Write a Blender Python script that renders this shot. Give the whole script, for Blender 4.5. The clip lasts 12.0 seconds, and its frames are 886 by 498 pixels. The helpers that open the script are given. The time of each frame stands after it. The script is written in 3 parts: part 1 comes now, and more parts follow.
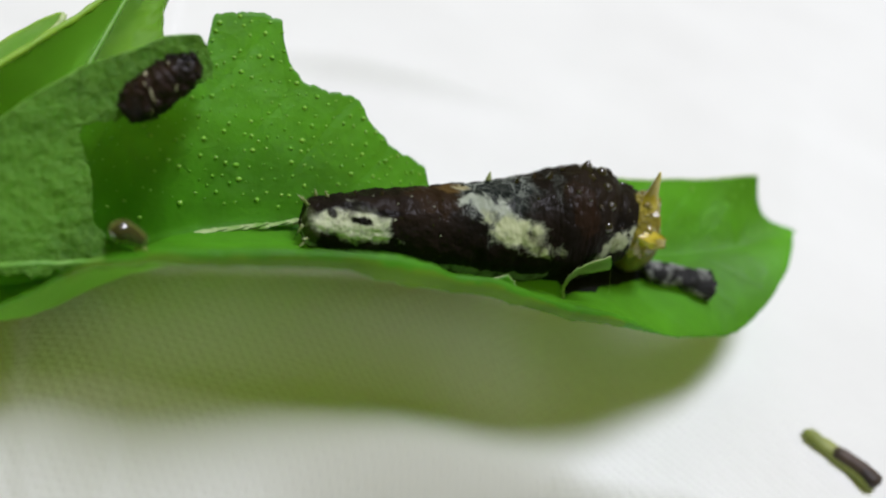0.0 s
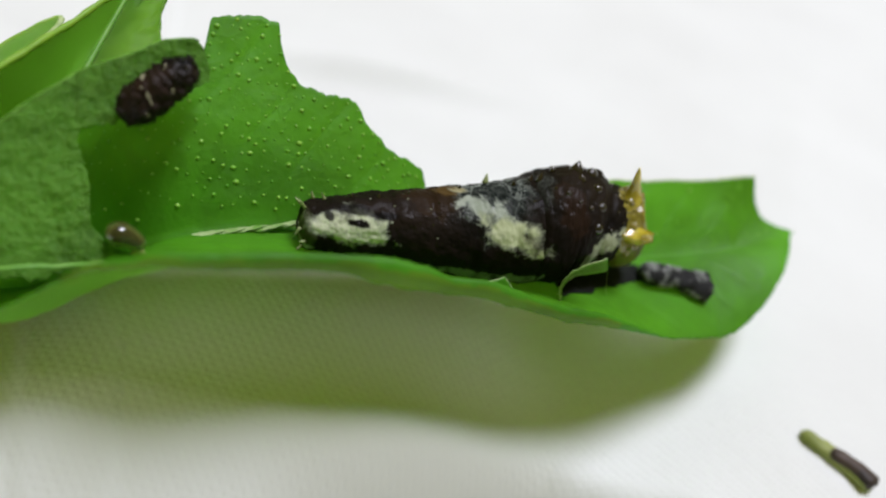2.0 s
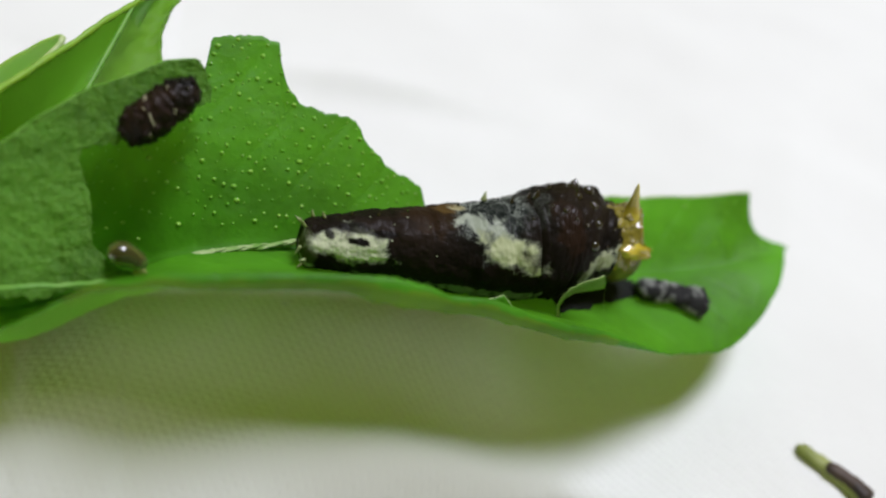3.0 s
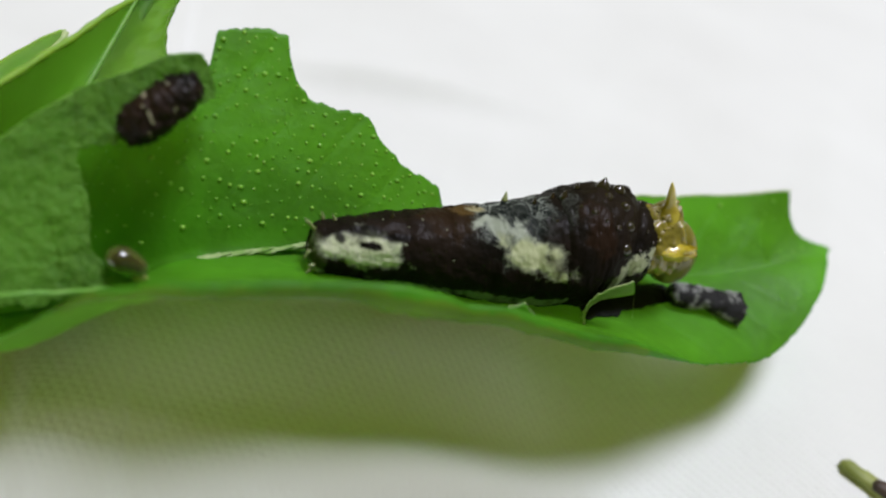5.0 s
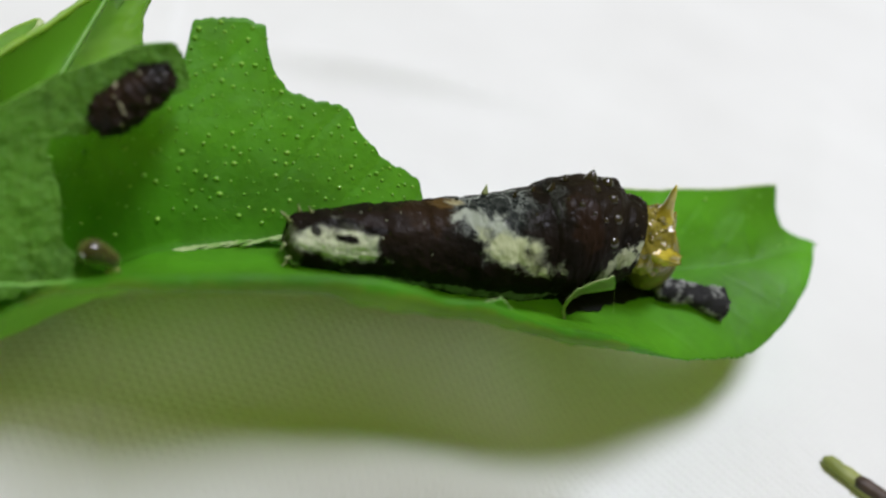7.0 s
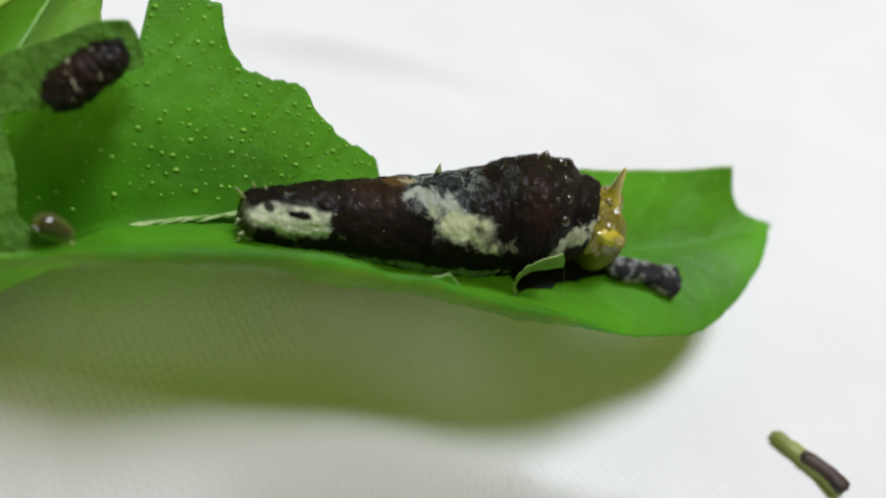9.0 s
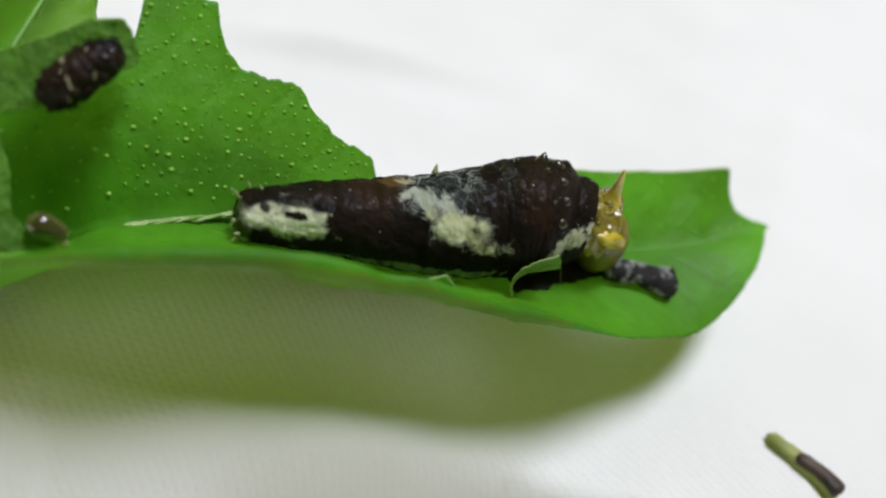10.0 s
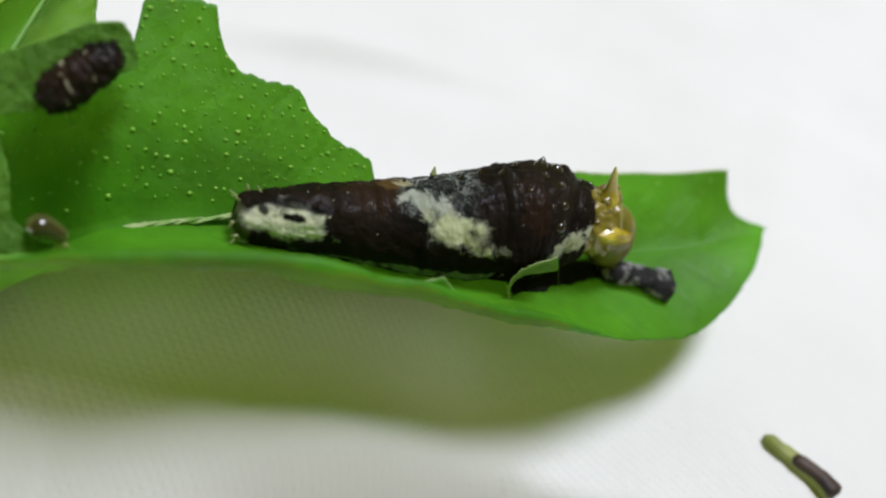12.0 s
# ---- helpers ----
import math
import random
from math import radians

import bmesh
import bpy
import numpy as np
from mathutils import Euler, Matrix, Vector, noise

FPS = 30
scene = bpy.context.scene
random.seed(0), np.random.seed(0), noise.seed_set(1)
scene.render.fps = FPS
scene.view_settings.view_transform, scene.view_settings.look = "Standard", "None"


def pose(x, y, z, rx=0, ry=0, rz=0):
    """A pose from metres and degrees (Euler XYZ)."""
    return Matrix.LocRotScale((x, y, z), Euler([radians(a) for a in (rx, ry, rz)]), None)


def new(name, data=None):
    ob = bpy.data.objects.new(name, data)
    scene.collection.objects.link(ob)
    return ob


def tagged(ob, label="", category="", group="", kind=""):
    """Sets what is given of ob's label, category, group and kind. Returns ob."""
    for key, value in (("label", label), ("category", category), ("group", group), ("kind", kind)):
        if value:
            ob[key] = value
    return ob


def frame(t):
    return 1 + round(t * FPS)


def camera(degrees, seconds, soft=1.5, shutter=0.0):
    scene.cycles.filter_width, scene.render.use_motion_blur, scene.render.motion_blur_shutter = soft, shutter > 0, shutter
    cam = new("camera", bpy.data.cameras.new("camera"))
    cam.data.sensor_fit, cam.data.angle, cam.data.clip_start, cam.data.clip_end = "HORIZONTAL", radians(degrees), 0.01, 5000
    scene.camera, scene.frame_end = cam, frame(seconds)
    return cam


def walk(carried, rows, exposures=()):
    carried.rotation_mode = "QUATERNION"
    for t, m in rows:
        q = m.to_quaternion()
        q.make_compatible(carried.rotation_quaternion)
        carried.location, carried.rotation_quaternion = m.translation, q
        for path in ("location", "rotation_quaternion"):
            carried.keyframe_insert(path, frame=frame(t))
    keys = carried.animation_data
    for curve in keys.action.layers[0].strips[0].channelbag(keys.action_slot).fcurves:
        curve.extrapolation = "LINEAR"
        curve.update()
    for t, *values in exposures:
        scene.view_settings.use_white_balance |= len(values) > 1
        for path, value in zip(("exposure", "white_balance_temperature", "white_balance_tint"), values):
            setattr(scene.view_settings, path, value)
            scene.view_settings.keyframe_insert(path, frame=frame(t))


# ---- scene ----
MM = 0.001
cam = camera(60.0, 12.0, soft=2.3)
cam.data.dof.use_dof = True
cam.data.dof.focus_distance = 0.0502
cam.data.dof.aperture_fstop = 15.0
PATH = [
    (0.0, 0.00000, -0.00000, 0.04027, 52.000, -13.496, 10.333),
    (0.5, 0.00008, 0.00014, 0.04042, 51.876, -13.522, 10.281),
    (1.0, 0.00015, 0.00008, 0.04047, 51.858, -13.428, 10.272),
    (1.5, 0.00008, 0.00009, 0.04057, 51.865, -13.482, 10.292),
    (2.0, 0.00022, 0.00007, 0.04061, 51.890, -13.396, 10.387),
    (2.5, -0.00001, -0.00001, 0.04088, 52.202, -13.851, 9.929),
    (3.0, -0.00036, 0.00006, 0.04126, 52.572, -13.660, 9.930),
    (3.2, -0.00061, 0.00039, 0.04086, 52.433, -13.271, 10.336),
    (4.8, 0.00051, 0.00338, 0.03993, 52.709, -12.399, 11.478),
    (5.0, 0.00018, 0.00287, 0.04012, 51.812, -12.300, 11.677),
    (5.5, 0.00039, 0.00219, 0.04083, 50.794, -11.963, 11.946),
    (6.0, 0.00100, 0.00269, 0.04054, 49.951, -12.422, 11.836),
    (6.5, 0.00123, 0.00374, 0.04041, 50.973, -12.527, 11.915),
    (7.0, 0.00136, 0.00358, 0.04016, 51.194, -12.553, 11.780),
    (7.5, 0.00176, 0.00341, 0.04066, 50.604, -12.796, 11.547),
    (7.7, 0.00245, 0.00281, 0.04086, 49.816, -12.925, 11.792),
    (9.5, 0.00408, 0.00324, 0.04119, 49.873, -13.312, 11.730),
    (10.0, 0.00399, 0.00333, 0.04122, 49.726, -13.509, 11.715),
    (10.5, 0.00408, 0.00328, 0.04127, 49.776, -13.499, 11.676),
    (11.0, 0.00418, 0.00331, 0.04141, 49.697, -13.411, 11.821),
    (11.5, 0.00413, 0.00317, 0.04118, 50.218, -13.427, 11.668),
    (12.0, 0.00410, 0.00333, 0.04154, 49.622, -13.536, 11.803),
]
EXPOSURES = [(0.0, 0.0), (3.2, 0.0), (4.9, -0.07), (7.6, -0.07), (9.4, -0.03), (12.0, -0.03)]
walk(cam, [(t, pose(x, y, z, rx, ry, rz)) for t, x, y, z, rx, ry, rz in PATH], EXPOSURES)

# ---- light: one ceiling lamp and the soft yellowish light of the room around ----
world = bpy.data.worlds.new("room_light")
scene.world = world
world.use_nodes = True
world.node_tree.nodes["Background"].inputs[0].default_value = (0.92, 1.0, 0.18, 1)
world.node_tree.nodes["Background"].inputs[1].default_value = 0.2


def ceiling_lamp():
    lamp = bpy.data.lights.new("ceiling_lamp", "AREA")
    lamp.shape, lamp.size, lamp.size_y = "RECTANGLE", 0.34, 0.5
    lamp.energy, lamp.color = 18.2, (0.965, 0.955, 1.12)
    ob = new("ceiling_lamp", lamp)
    ob.matrix_world = pose(0.2, 0.21, 1.35)
    return tagged(ob, "white ceiling lamp over the table", "lamp")


ceiling_lamp()


# ---- node helpers ----
class Nodes:
    """A small writer for node materials."""

    def __init__(self, name):
        self.mat = bpy.data.materials.new(name)
        self.mat.use_nodes = True
        self.tree = self.mat.node_tree
        self.out = self.tree.nodes["Material Output"]
        self.bsdf = self.tree.nodes["Principled BSDF"]

    def add(self, kind):
        return self.tree.nodes.new(kind)

    def put(self, socket, value):
        if isinstance(value, bpy.types.NodeSocket):
            self.tree.links.new(value, socket)
        elif isinstance(value, tuple) and len(value) == 3 and len(socket.default_value) == 4:
            socket.default_value = (*value, 1)
        else:
            socket.default_value = value

    def coords(self, kind="Object"):
        return self.add("ShaderNodeTexCoord").outputs[kind]

    def scaled(self, vec, x, y, z):
        n = self.add("ShaderNodeMapping")
        self.put(n.inputs["Vector"], vec)
        n.inputs["Scale"].default_value = (x, y, z)
        return n.outputs[0]

    def noise(self, vec, scale, detail=4.0, rough=0.55, distort=0.0):
        n = self.add("ShaderNodeTexNoise")
        self.put(n.inputs["Vector"], vec)
        for key, value in (("Scale", scale), ("Detail", detail), ("Roughness", rough), ("Distortion", distort)):
            n.inputs[key].default_value = value
        return n.outputs["Fac"]

    def cells(self, vec, scale, feature="F1"):
        n = self.add("ShaderNodeTexVoronoi")
        n.feature = feature
        self.put(n.inputs["Vector"], vec)
        n.inputs["Scale"].default_value = scale
        return n.outputs["Distance"]

    def ramp(self, fac, *stops):
        n = self.add("ShaderNodeValToRGB")
        self.put(n.inputs[0], fac)
        el = n.color_ramp.elements
        while len(el) < len(stops):
            el.new(0.5)
        for e, (p, c) in zip(el, stops):
            e.position = p
            e.color = (c, c, c, 1) if isinstance(c, (int, float)) else (*c, 1)
        return n.outputs[0]

    def mix(self, fac, a, b, blend="MIX"):
        n = self.add("ShaderNodeMix")
        n.data_type, n.blend_type = "RGBA", blend
        self.put(n.inputs[0], fac)
        self.put(n.inputs[6], a)
        self.put(n.inputs[7], b)
        return n.outputs[2]

    def math(self, op, a, b=0.0, c=0.0):
        n = self.add("ShaderNodeMath")
        n.operation = op
        for i, value in enumerate((a, b, c)):
            self.put(n.inputs[i], value)
        return n.outputs[0]

    def bump(self, height, distance, strength=1.0, base=None):
        n = self.add("ShaderNodeBump")
        self.put(n.inputs["Height"], height)
        n.inputs["Distance"].default_value = distance
        n.inputs["Strength"].default_value = strength
        if base is not None:
            self.put(n.inputs["Normal"], base)
        return n.outputs[0]

    def set(self, **values):
        for key, value in values.items():
            self.put(self.bsdf.inputs[key.replace("_", " ")], value)
        return self.mat

    def ellipse(self, u, w, cu, cw, ru, rw, shear=0.0):
        """1 at the middle of an ellipse in (u, w), 0 on its edge and less outside."""
        a = self.math("DIVIDE", self.math("SUBTRACT", u, cu), ru)
        b = self.math("DIVIDE", self.math("SUBTRACT", w, cw), rw)
        if shear:
            a = self.math("SUBTRACT", a, self.math("MULTIPLY", b, shear))
        r = self.math("ADD", self.math("MULTIPLY", a, a), self.math("MULTIPLY", b, b))
        return self.math("SUBTRACT", 1.0, self.math("SQRT", r))


def leaf_material(name, top, under, pass_through, gloss, vein_gain, relief, net_size=620):
    """Leaf skin: net of veins, blotches, waxy gloss; light passes through it."""
    n = Nodes(name)
    vec = n.coords("Object")
    blotch = n.noise(vec, 130, 5, 0.6, 0.4)
    fine = n.noise(vec, 900, 5, 0.65)
    net = n.cells(n.scaled(vec, 1, 1.4, 1), net_size, "DISTANCE_TO_EDGE")
    vein = n.ramp(net, (0.0, 1.0), (0.12, 0.0))
    col = n.mix(n.ramp(blotch, (0.35, 0.0), (0.68, 1.0)), tuple(0.55 * c for c in top), tuple(min(1, 1.4 * c) for c in top))
    col = n.mix(n.math("MULTIPLY", fine, 0.35), col, under)
    col = n.mix(n.math("MULTIPLY", vein, vein_gain), col, under)
    n.set(Base_Color=col, Roughness=n.ramp(fine, (0.3, gloss), (0.7, gloss + 0.14)), Specular_IOR_Level=0.3)
    dimple = n.noise(vec, 420, 4, 0.6)
    rel = n.bump(fine, relief, 0.6, n.bump(vein, 0.00004, 0.2, n.bump(dimple, 0.0005, 0.25)))
    n.set(Normal=rel)
    tr = n.add("ShaderNodeBsdfTranslucent")
    n.put(tr.inputs["Color"], n.mix(0.12, (0.3, 0.82, 0.04), col))
    mixer = n.add("ShaderNodeMixShader")
    mixer.inputs[0].default_value = pass_through
    n.put(mixer.inputs[1], n.bsdf.outputs[0])
    n.put(mixer.inputs[2], tr.outputs[0])
    n.put(n.out.inputs[0], mixer.outputs[0])
    return n.mat


def tissue_material():
    n = Nodes("white_tissue")
    vec = n.coords("Object")
    broad = n.noise(vec, 30, 4)
    fibre = n.noise(n.scaled(vec, 1, 2.2, 1), 1500, 5, 0.7)
    weave = n.cells(vec, 900)
    col = n.mix(n.ramp(broad, (0.3, 0.0), (0.75, 1.0)), (0.80, 0.80, 0.81), (0.87, 0.875, 0.89))
    n.set(Base_Color=col, Roughness=0.95, Specular_IOR_Level=0.15)
    # embossed lattice
    waves = []
    for turn in (38, -52):
        m = n.add("ShaderNodeMapping")
        n.put(m.inputs["Vector"], vec)
        m.inputs["Rotation"].default_value = (0, 0, radians(turn))
        wave = n.add("ShaderNodeTexWave")
        n.put(wave.inputs["Vector"], m.outputs[0])
        for key, value in (("Scale", 560), ("Distortion", 1.2), ("Detail", 1.0), ("Detail Scale", 0.6)):
            wave.inputs[key].default_value = value
        waves.append(wave.outputs["Fac"])
    lattice = n.math("MULTIPLY", waves[0], waves[1])
    return n.set(Normal=n.bump(fibre, 0.0001, 0.3, n.bump(weave, 0.00012, 0.3, n.bump(lattice, 0.00012, 0.2))))


def plain(name, a, b, scale, rough, bump=0.0, coat=0.0, metal=0.0, sss=0.0, detail=5.0):
    """Two tones mixed by grain, with relief."""
    n = Nodes(name)
    vec = n.coords("Object")
    grain = n.noise(vec, scale, detail, 0.6)
    n.set(Base_Color=n.mix(n.ramp(grain, (0.36, 0.0), (0.66, 1.0)), a, b), Roughness=rough, Metallic=metal, Coat_Weight=coat, Coat_Roughness=0.12)
    if sss:
        n.set(Subsurface_Weight=sss, Subsurface_Radius=(0.0009, 0.0009, 0.0003), Subsurface_Scale=0.5)
    if bump:
        n.set(Normal=n.bump(grain, bump, 0.7))
    return n.mat


def skin_material(name, marks):
    """Wet dark larva skin. The mesh's UV holds millimetres along the body and degrees round it from the back's middle (w / 100)."""
    n = Nodes(name)
    vec = n.coords("Object")
    sep = n.add("ShaderNodeSeparateXYZ")
    uv = n.add("ShaderNodeUVMap")
    uv.uv_map = "skin"
    n.put(sep.inputs[0], uv.outputs[0])
    u, w = n.math("MULTIPLY", sep.outputs[0], 100.0), n.math("MULTIPLY", sep.outputs[1], 100.0)
    ragged = n.math("MULTIPLY", n.math("SUBTRACT", n.noise(vec, 620, 6, 0.62, 0.5), 0.5), 2.6)
    grain = n.noise(vec, 1700, 5, 0.65)
    blot = n.noise(vec, 300, 5, 0.6)
    wide = n.noise(vec, 120, 3)
    col = n.mix(n.ramp(blot, (0.35, 0.0), (0.7, 1.0)), (0.0055, 0.0042, 0.0038), (0.017, 0.0105, 0.0088))
    # the back is browner than the flanks, in uneven blotches
    back = n.ramp(n.math("ADD", n.math("DIVIDE", w, 100.0), n.math("MULTIPLY", ragged, 0.22)), (0.2, 1.0), (0.75, 0.0))
    warm = n.mix(n.ramp(wide, (0.35, 0.0), (0.65, 1.0)), (0.011, 0.0082, 0.005), (0.018, 0.0122, 0.0078))
    col = n.mix(n.math("MULTIPLY", back, 0.85), col, n.mix(n.ramp(blot, (0.3, 0.0), (0.65, 1.0)), (0.006, 0.0044, 0.0033), warm))
    for cu, cw, ru, rw, shear, colour, gain, edge in marks:
        e = n.math("ADD", n.ellipse(u, w, cu, cw, ru, rw, shear), n.math("MULTIPLY", ragged, edge))
        m = n.math("MULTIPLY", n.ramp(e, (0.0, 0.0), (0.34, 1.0)), gain)
        if colour == "marble":
            lines = None
            for scale, thin, gain2 in ((330, 0.028, 0.8), (700, 0.03, 0.5), (1300, 0.04, 0.28)):
                far = n.math("ABSOLUTE", n.math("SUBTRACT", n.noise(n.scaled(vec, 1.0, 1.0, 1.25), scale, 3, 0.55, 0.9), 0.5))
                one = n.math("MULTIPLY", n.ramp(far, (0.0, gain2), (thin, 0.0)), n.ramp(n.noise(vec, 0.6 * scale, 3), (0.4, 0.15), (0.6, 1.0)))
                lines = one if lines is None else n.math("MAXIMUM", lines, one)
            haze = n.ramp(n.noise(vec, 520, 5, 0.7), (0.55, 0.0), (0.8, 0.3))
            grey = n.mix(haze, n.mix(blot, (0.004, 0.005, 0.005), (0.02, 0.025, 0.024)), (0.16, 0.18, 0.165))
            col = n.mix(m, col, n.mix(lines, grey, (0.42, 0.46, 0.42)))
        else:
            tone = n.mix(n.ramp(wide, (0.35, 0.0), (0.65, 1.0)), tuple(0.8 * c for c in colour), colour)
            fringe = n.mix(0.55, tuple(0.6 * c for c in colour), (0.30, 0.33, 0.29)) if max(colour) > 0.3 else colour
            if max(colour) > 0.3:
                m = n.math("MULTIPLY", m, n.ramp(n.noise(n.scaled(vec, 1.0, 1.0, 0.7), 560, 4, 0.6, 0.3), (0.34, 0.08), (0.48, 1.0)))
            col = n.mix(m, col, n.mix(n.ramp(e, (0.12, 0.0), (0.5, 1.0)), fringe, tone))
    n.set(Base_Color=col, Roughness=n.ramp(grain, (0.3, 0.5), (0.7, 0.75)), Specular_IOR_Level=0.05)
    rough = n.bump(grain, 0.00012, 0.5, n.bump(blot, 0.00035, 0.45))
    n.set(Normal=n.bump(grain, 0.00010, 0.3, n.bump(blot, 0.0004, 0.3)), Coat_Weight=0.06, Coat_Roughness=0.09, Coat_Normal=rough)
    return n.mat


GREEN = leaf_material("leaf_upper_green", (0.061, 0.25, 0.008), (0.115, 0.34, 0.022), 0.23, 0.44, 0.05, 0.0001)
DEEP = leaf_material("leaf_deep_green", (0.042, 0.155, 0.003), (0.09, 0.25, 0.008), 0.4, 0.5, 0.05, 0.0001)
DULL = leaf_material("leaf_olive_green", (0.13, 0.255, 0.022), (0.22, 0.36, 0.06), 0.3, 0.5, 0.12, 0.0002)
MARGIN = leaf_material("leaf_margin_olive", (0.125, 0.245, 0.012), (0.19, 0.31, 0.025), 0.24, 0.5, 0.05, 0.0001)
PALE = leaf_material("leaf_underside_green", (0.072, 0.212, 0.014), (0.17, 0.35, 0.045), 0.14, 0.5, 0.36, 0.0011, 1250)


def under_material():
    """The spongy layer on a leaf's other side: it scatters light on through the blade."""
    n = Nodes("leaf_inner_layer")
    grain = n.noise(n.coords("Object"), 700, 5, 0.6)
    n.set(Base_Color=n.mix(grain, (0.12, 0.34, 0.04), (0.2, 0.46, 0.08)), Roughness=0.5, Normal=n.bump(grain, 0.0002, 0.5))
    tr = n.add("ShaderNodeBsdfTranslucent")
    n.put(tr.inputs["Color"], (0.95, 0.96, 0.7))
    mixer = n.add("ShaderNodeMixShader")
    mixer.inputs[0].default_value = 0.82
    n.put(mixer.inputs[1], n.bsdf.outputs[0])
    n.put(mixer.inputs[2], tr.outputs[0])
    n.put(n.out.inputs[0], mixer.outputs[0])
    return n.mat


INNER = under_material()
RIB = plain("pale_rib", (0.17, 0.38, 0.012), (0.28, 0.48, 0.03), 700, 0.5, 0.00005)
RIB_SOFT = plain("soft_green_rib", (0.10, 0.30, 0.022), (0.18, 0.39, 0.06), 700, 0.5, 0.00008)
FIBRE = plain("peeled_green_fibre", (0.16, 0.34, 0.05), (0.50, 0.60, 0.30), 800, 0.5, 0.0001)
SHRED = plain("torn_pale_fibre", (0.34, 0.48, 0.17), (0.58, 0.66, 0.36), 900, 0.55, 0.00006)
GLAND = plain("oil_gland", (0.12, 0.40, 0.018), (0.32, 0.60, 0.08), 700, 0.3, 0.0, 0.25)
TISSUE = tissue_material()
TABLE = plain("table_top", (0.42, 0.38, 0.33), (0.5, 0.46, 0.4), 40, 0.5, 0.0001)
CREAM = (0.60, 0.64, 0.40)
BODY_SKIN = skin_material("larva_skin", [
    (9.0, 70, 1.1, 75, 0.0, (0.075, 0.09, 0.035), 0.85, 0.3),
    (9.3, 112, 0.8, 14, 0.0, (0.5, 0.55, 0.5), 0.8, 0.7),
    (21.4, 0, 3.4, 64, 0.0, "marble", 1.0, 0.5),
    (15.4, 24, 3.4, 34, 0.0, (0.020, 0.0125, 0.0095), 0.8, 0.5),
    (17.6, 2, 2.2, 36, 0.25, (0.034, 0.018, 0.0085), 0.75, 0.8),
    (18.7, -12, 1.0, 18, 0.2, (0.125, 0.075, 0.022), 0.75, 0.9),
    (19.4, -12, 0.7, 9, 0.4, (0.55, 0.5, 0.28), 0.8, 0.5),
    (21.0, 29, 1.7, 29, 0.95, (0.50, 0.55, 0.46), 0.85, 1.4),
    (22.7, 54, 2.3, 27, 0.95, CREAM, 1.0, 0.85),
    (11.8, 50, 2.7, 42, 0.6, (0.70, 0.73, 0.52), 1.0, 0.95),
    (12.3, 47, 0.8, 11, 0.5, (0.010, 0.008, 0.007), 1.0, 1.3),
    (10.7, 32, 0.4, 20, 0.6, (0.010, 0.009, 0.008), 0.95, 0.9),
    (12.2, 22, 1.1, 14, 0.5, (0.010, 0.009, 0.008), 0.9, 0.8),
    (14.3, 34, 1.3, 7, 0.1, (0.004, 0.003, 0.003), 0.9, 0.5),
    (20.5, 111, 8.0, 9, 0.0, (0.28, 0.32, 0.28), 0.7, 0.95),
])
THORAX_SKIN = skin_material("thorax_skin", [
    (25.0, 0, 1.4, 44, 0.0, "marble", 0.3, 0.9),
    (27.3, 38, 1.5, 30, 0.2, (0.024, 0.012, 0.007), 0.8, 0.9),
    (22.7, 54, 2.3, 27, 0.95, CREAM, 1.0, 0.85),
    (30.6, 93, 1.0, 10, -0.3, (0.42, 0.43, 0.30), 0.8, 0.9),
])
COLLAR_SKIN = skin_material("collar_skin", [
    (32.0, 80, 2.2, 24, -0.3, (0.55, 0.58, 0.42), 1.0, 2.0),
    (30.4, 92, 1.2, 12, -0.3, (0.4, 0.42, 0.32), 0.8, 0.95),
])
BROWN = plain("wet_brown_tubercle", (0.012, 0.008, 0.006), (0.036, 0.021, 0.014), 800, 0.2, 0.0, 0.5)
YELLOW = plain("translucent_yellow_skin", (0.14, 0.108, 0.014), (0.38, 0.315, 0.06), 480, 0.2, 0.0003, 0.6, 0.0, 0.5)
HORN = plain("translucent_yellow_horn", (0.40, 0.31, 0.03), (0.60, 0.50, 0.10), 700, 0.2, 0.0002, 0.8, 0.0, 0.5)
BRIGHT = plain("bright_yellow_skin", (0.40, 0.29, 0.010), (0.62, 0.50, 0.06), 700, 0.2, 0.0003, 0.8, 0.0, 0.3)
OLIVE = plain("olive_head_shell", (0.13, 0.115, 0.014), (0.2, 0.17, 0.025), 600, 0.32, 0.00006, 0.25, 0.0, 0.4)
DARK = plain("dark_larva_skin", (0.0026, 0.0021, 0.0019), (0.026, 0.0125, 0.0085), 330, 0.5, 0.0002, 0.05)
MARK = plain("cream_mark", (0.5, 0.47, 0.3), (0.7, 0.66, 0.46), 1500, 0.5)
DARK.node_tree.nodes["Principled BSDF"].inputs["Specular IOR Level"].default_value = 0.18
HAIR = plain("pale_bristle", (0.3, 0.33, 0.22), (0.5, 0.52, 0.4), 1500, 0.5)
SPINE = plain("greenish_spine", (0.22, 0.27, 0.09), (0.45, 0.48, 0.26), 1500, 0.35, 0.0, 0.3)
BEAD = plain("amber_bead", (0.05, 0.047, 0.014), (0.10, 0.094, 0.03), 400, 0.16, 0.0, 0.25)
BEAD.node_tree.nodes["Principled BSDF"].inputs["Transmission Weight"].default_value = 0.3
MOULT = plain("shed_skin_grey", (0.003, 0.003, 0.004), (0.3, 0.31, 0.3), 820, 0.8, 0.0003, detail=2.0)
MOULT.node_tree.nodes["Color Ramp"].color_ramp.elements[0].position = 0.47
# near-black colour for the shade between torn flap and shed skin
FLAP_SHADE = plain("flap_shade_black", (0.002, 0.003, 0.002), (0.006, 0.010, 0.005), 420, 0.95, 0.0003)
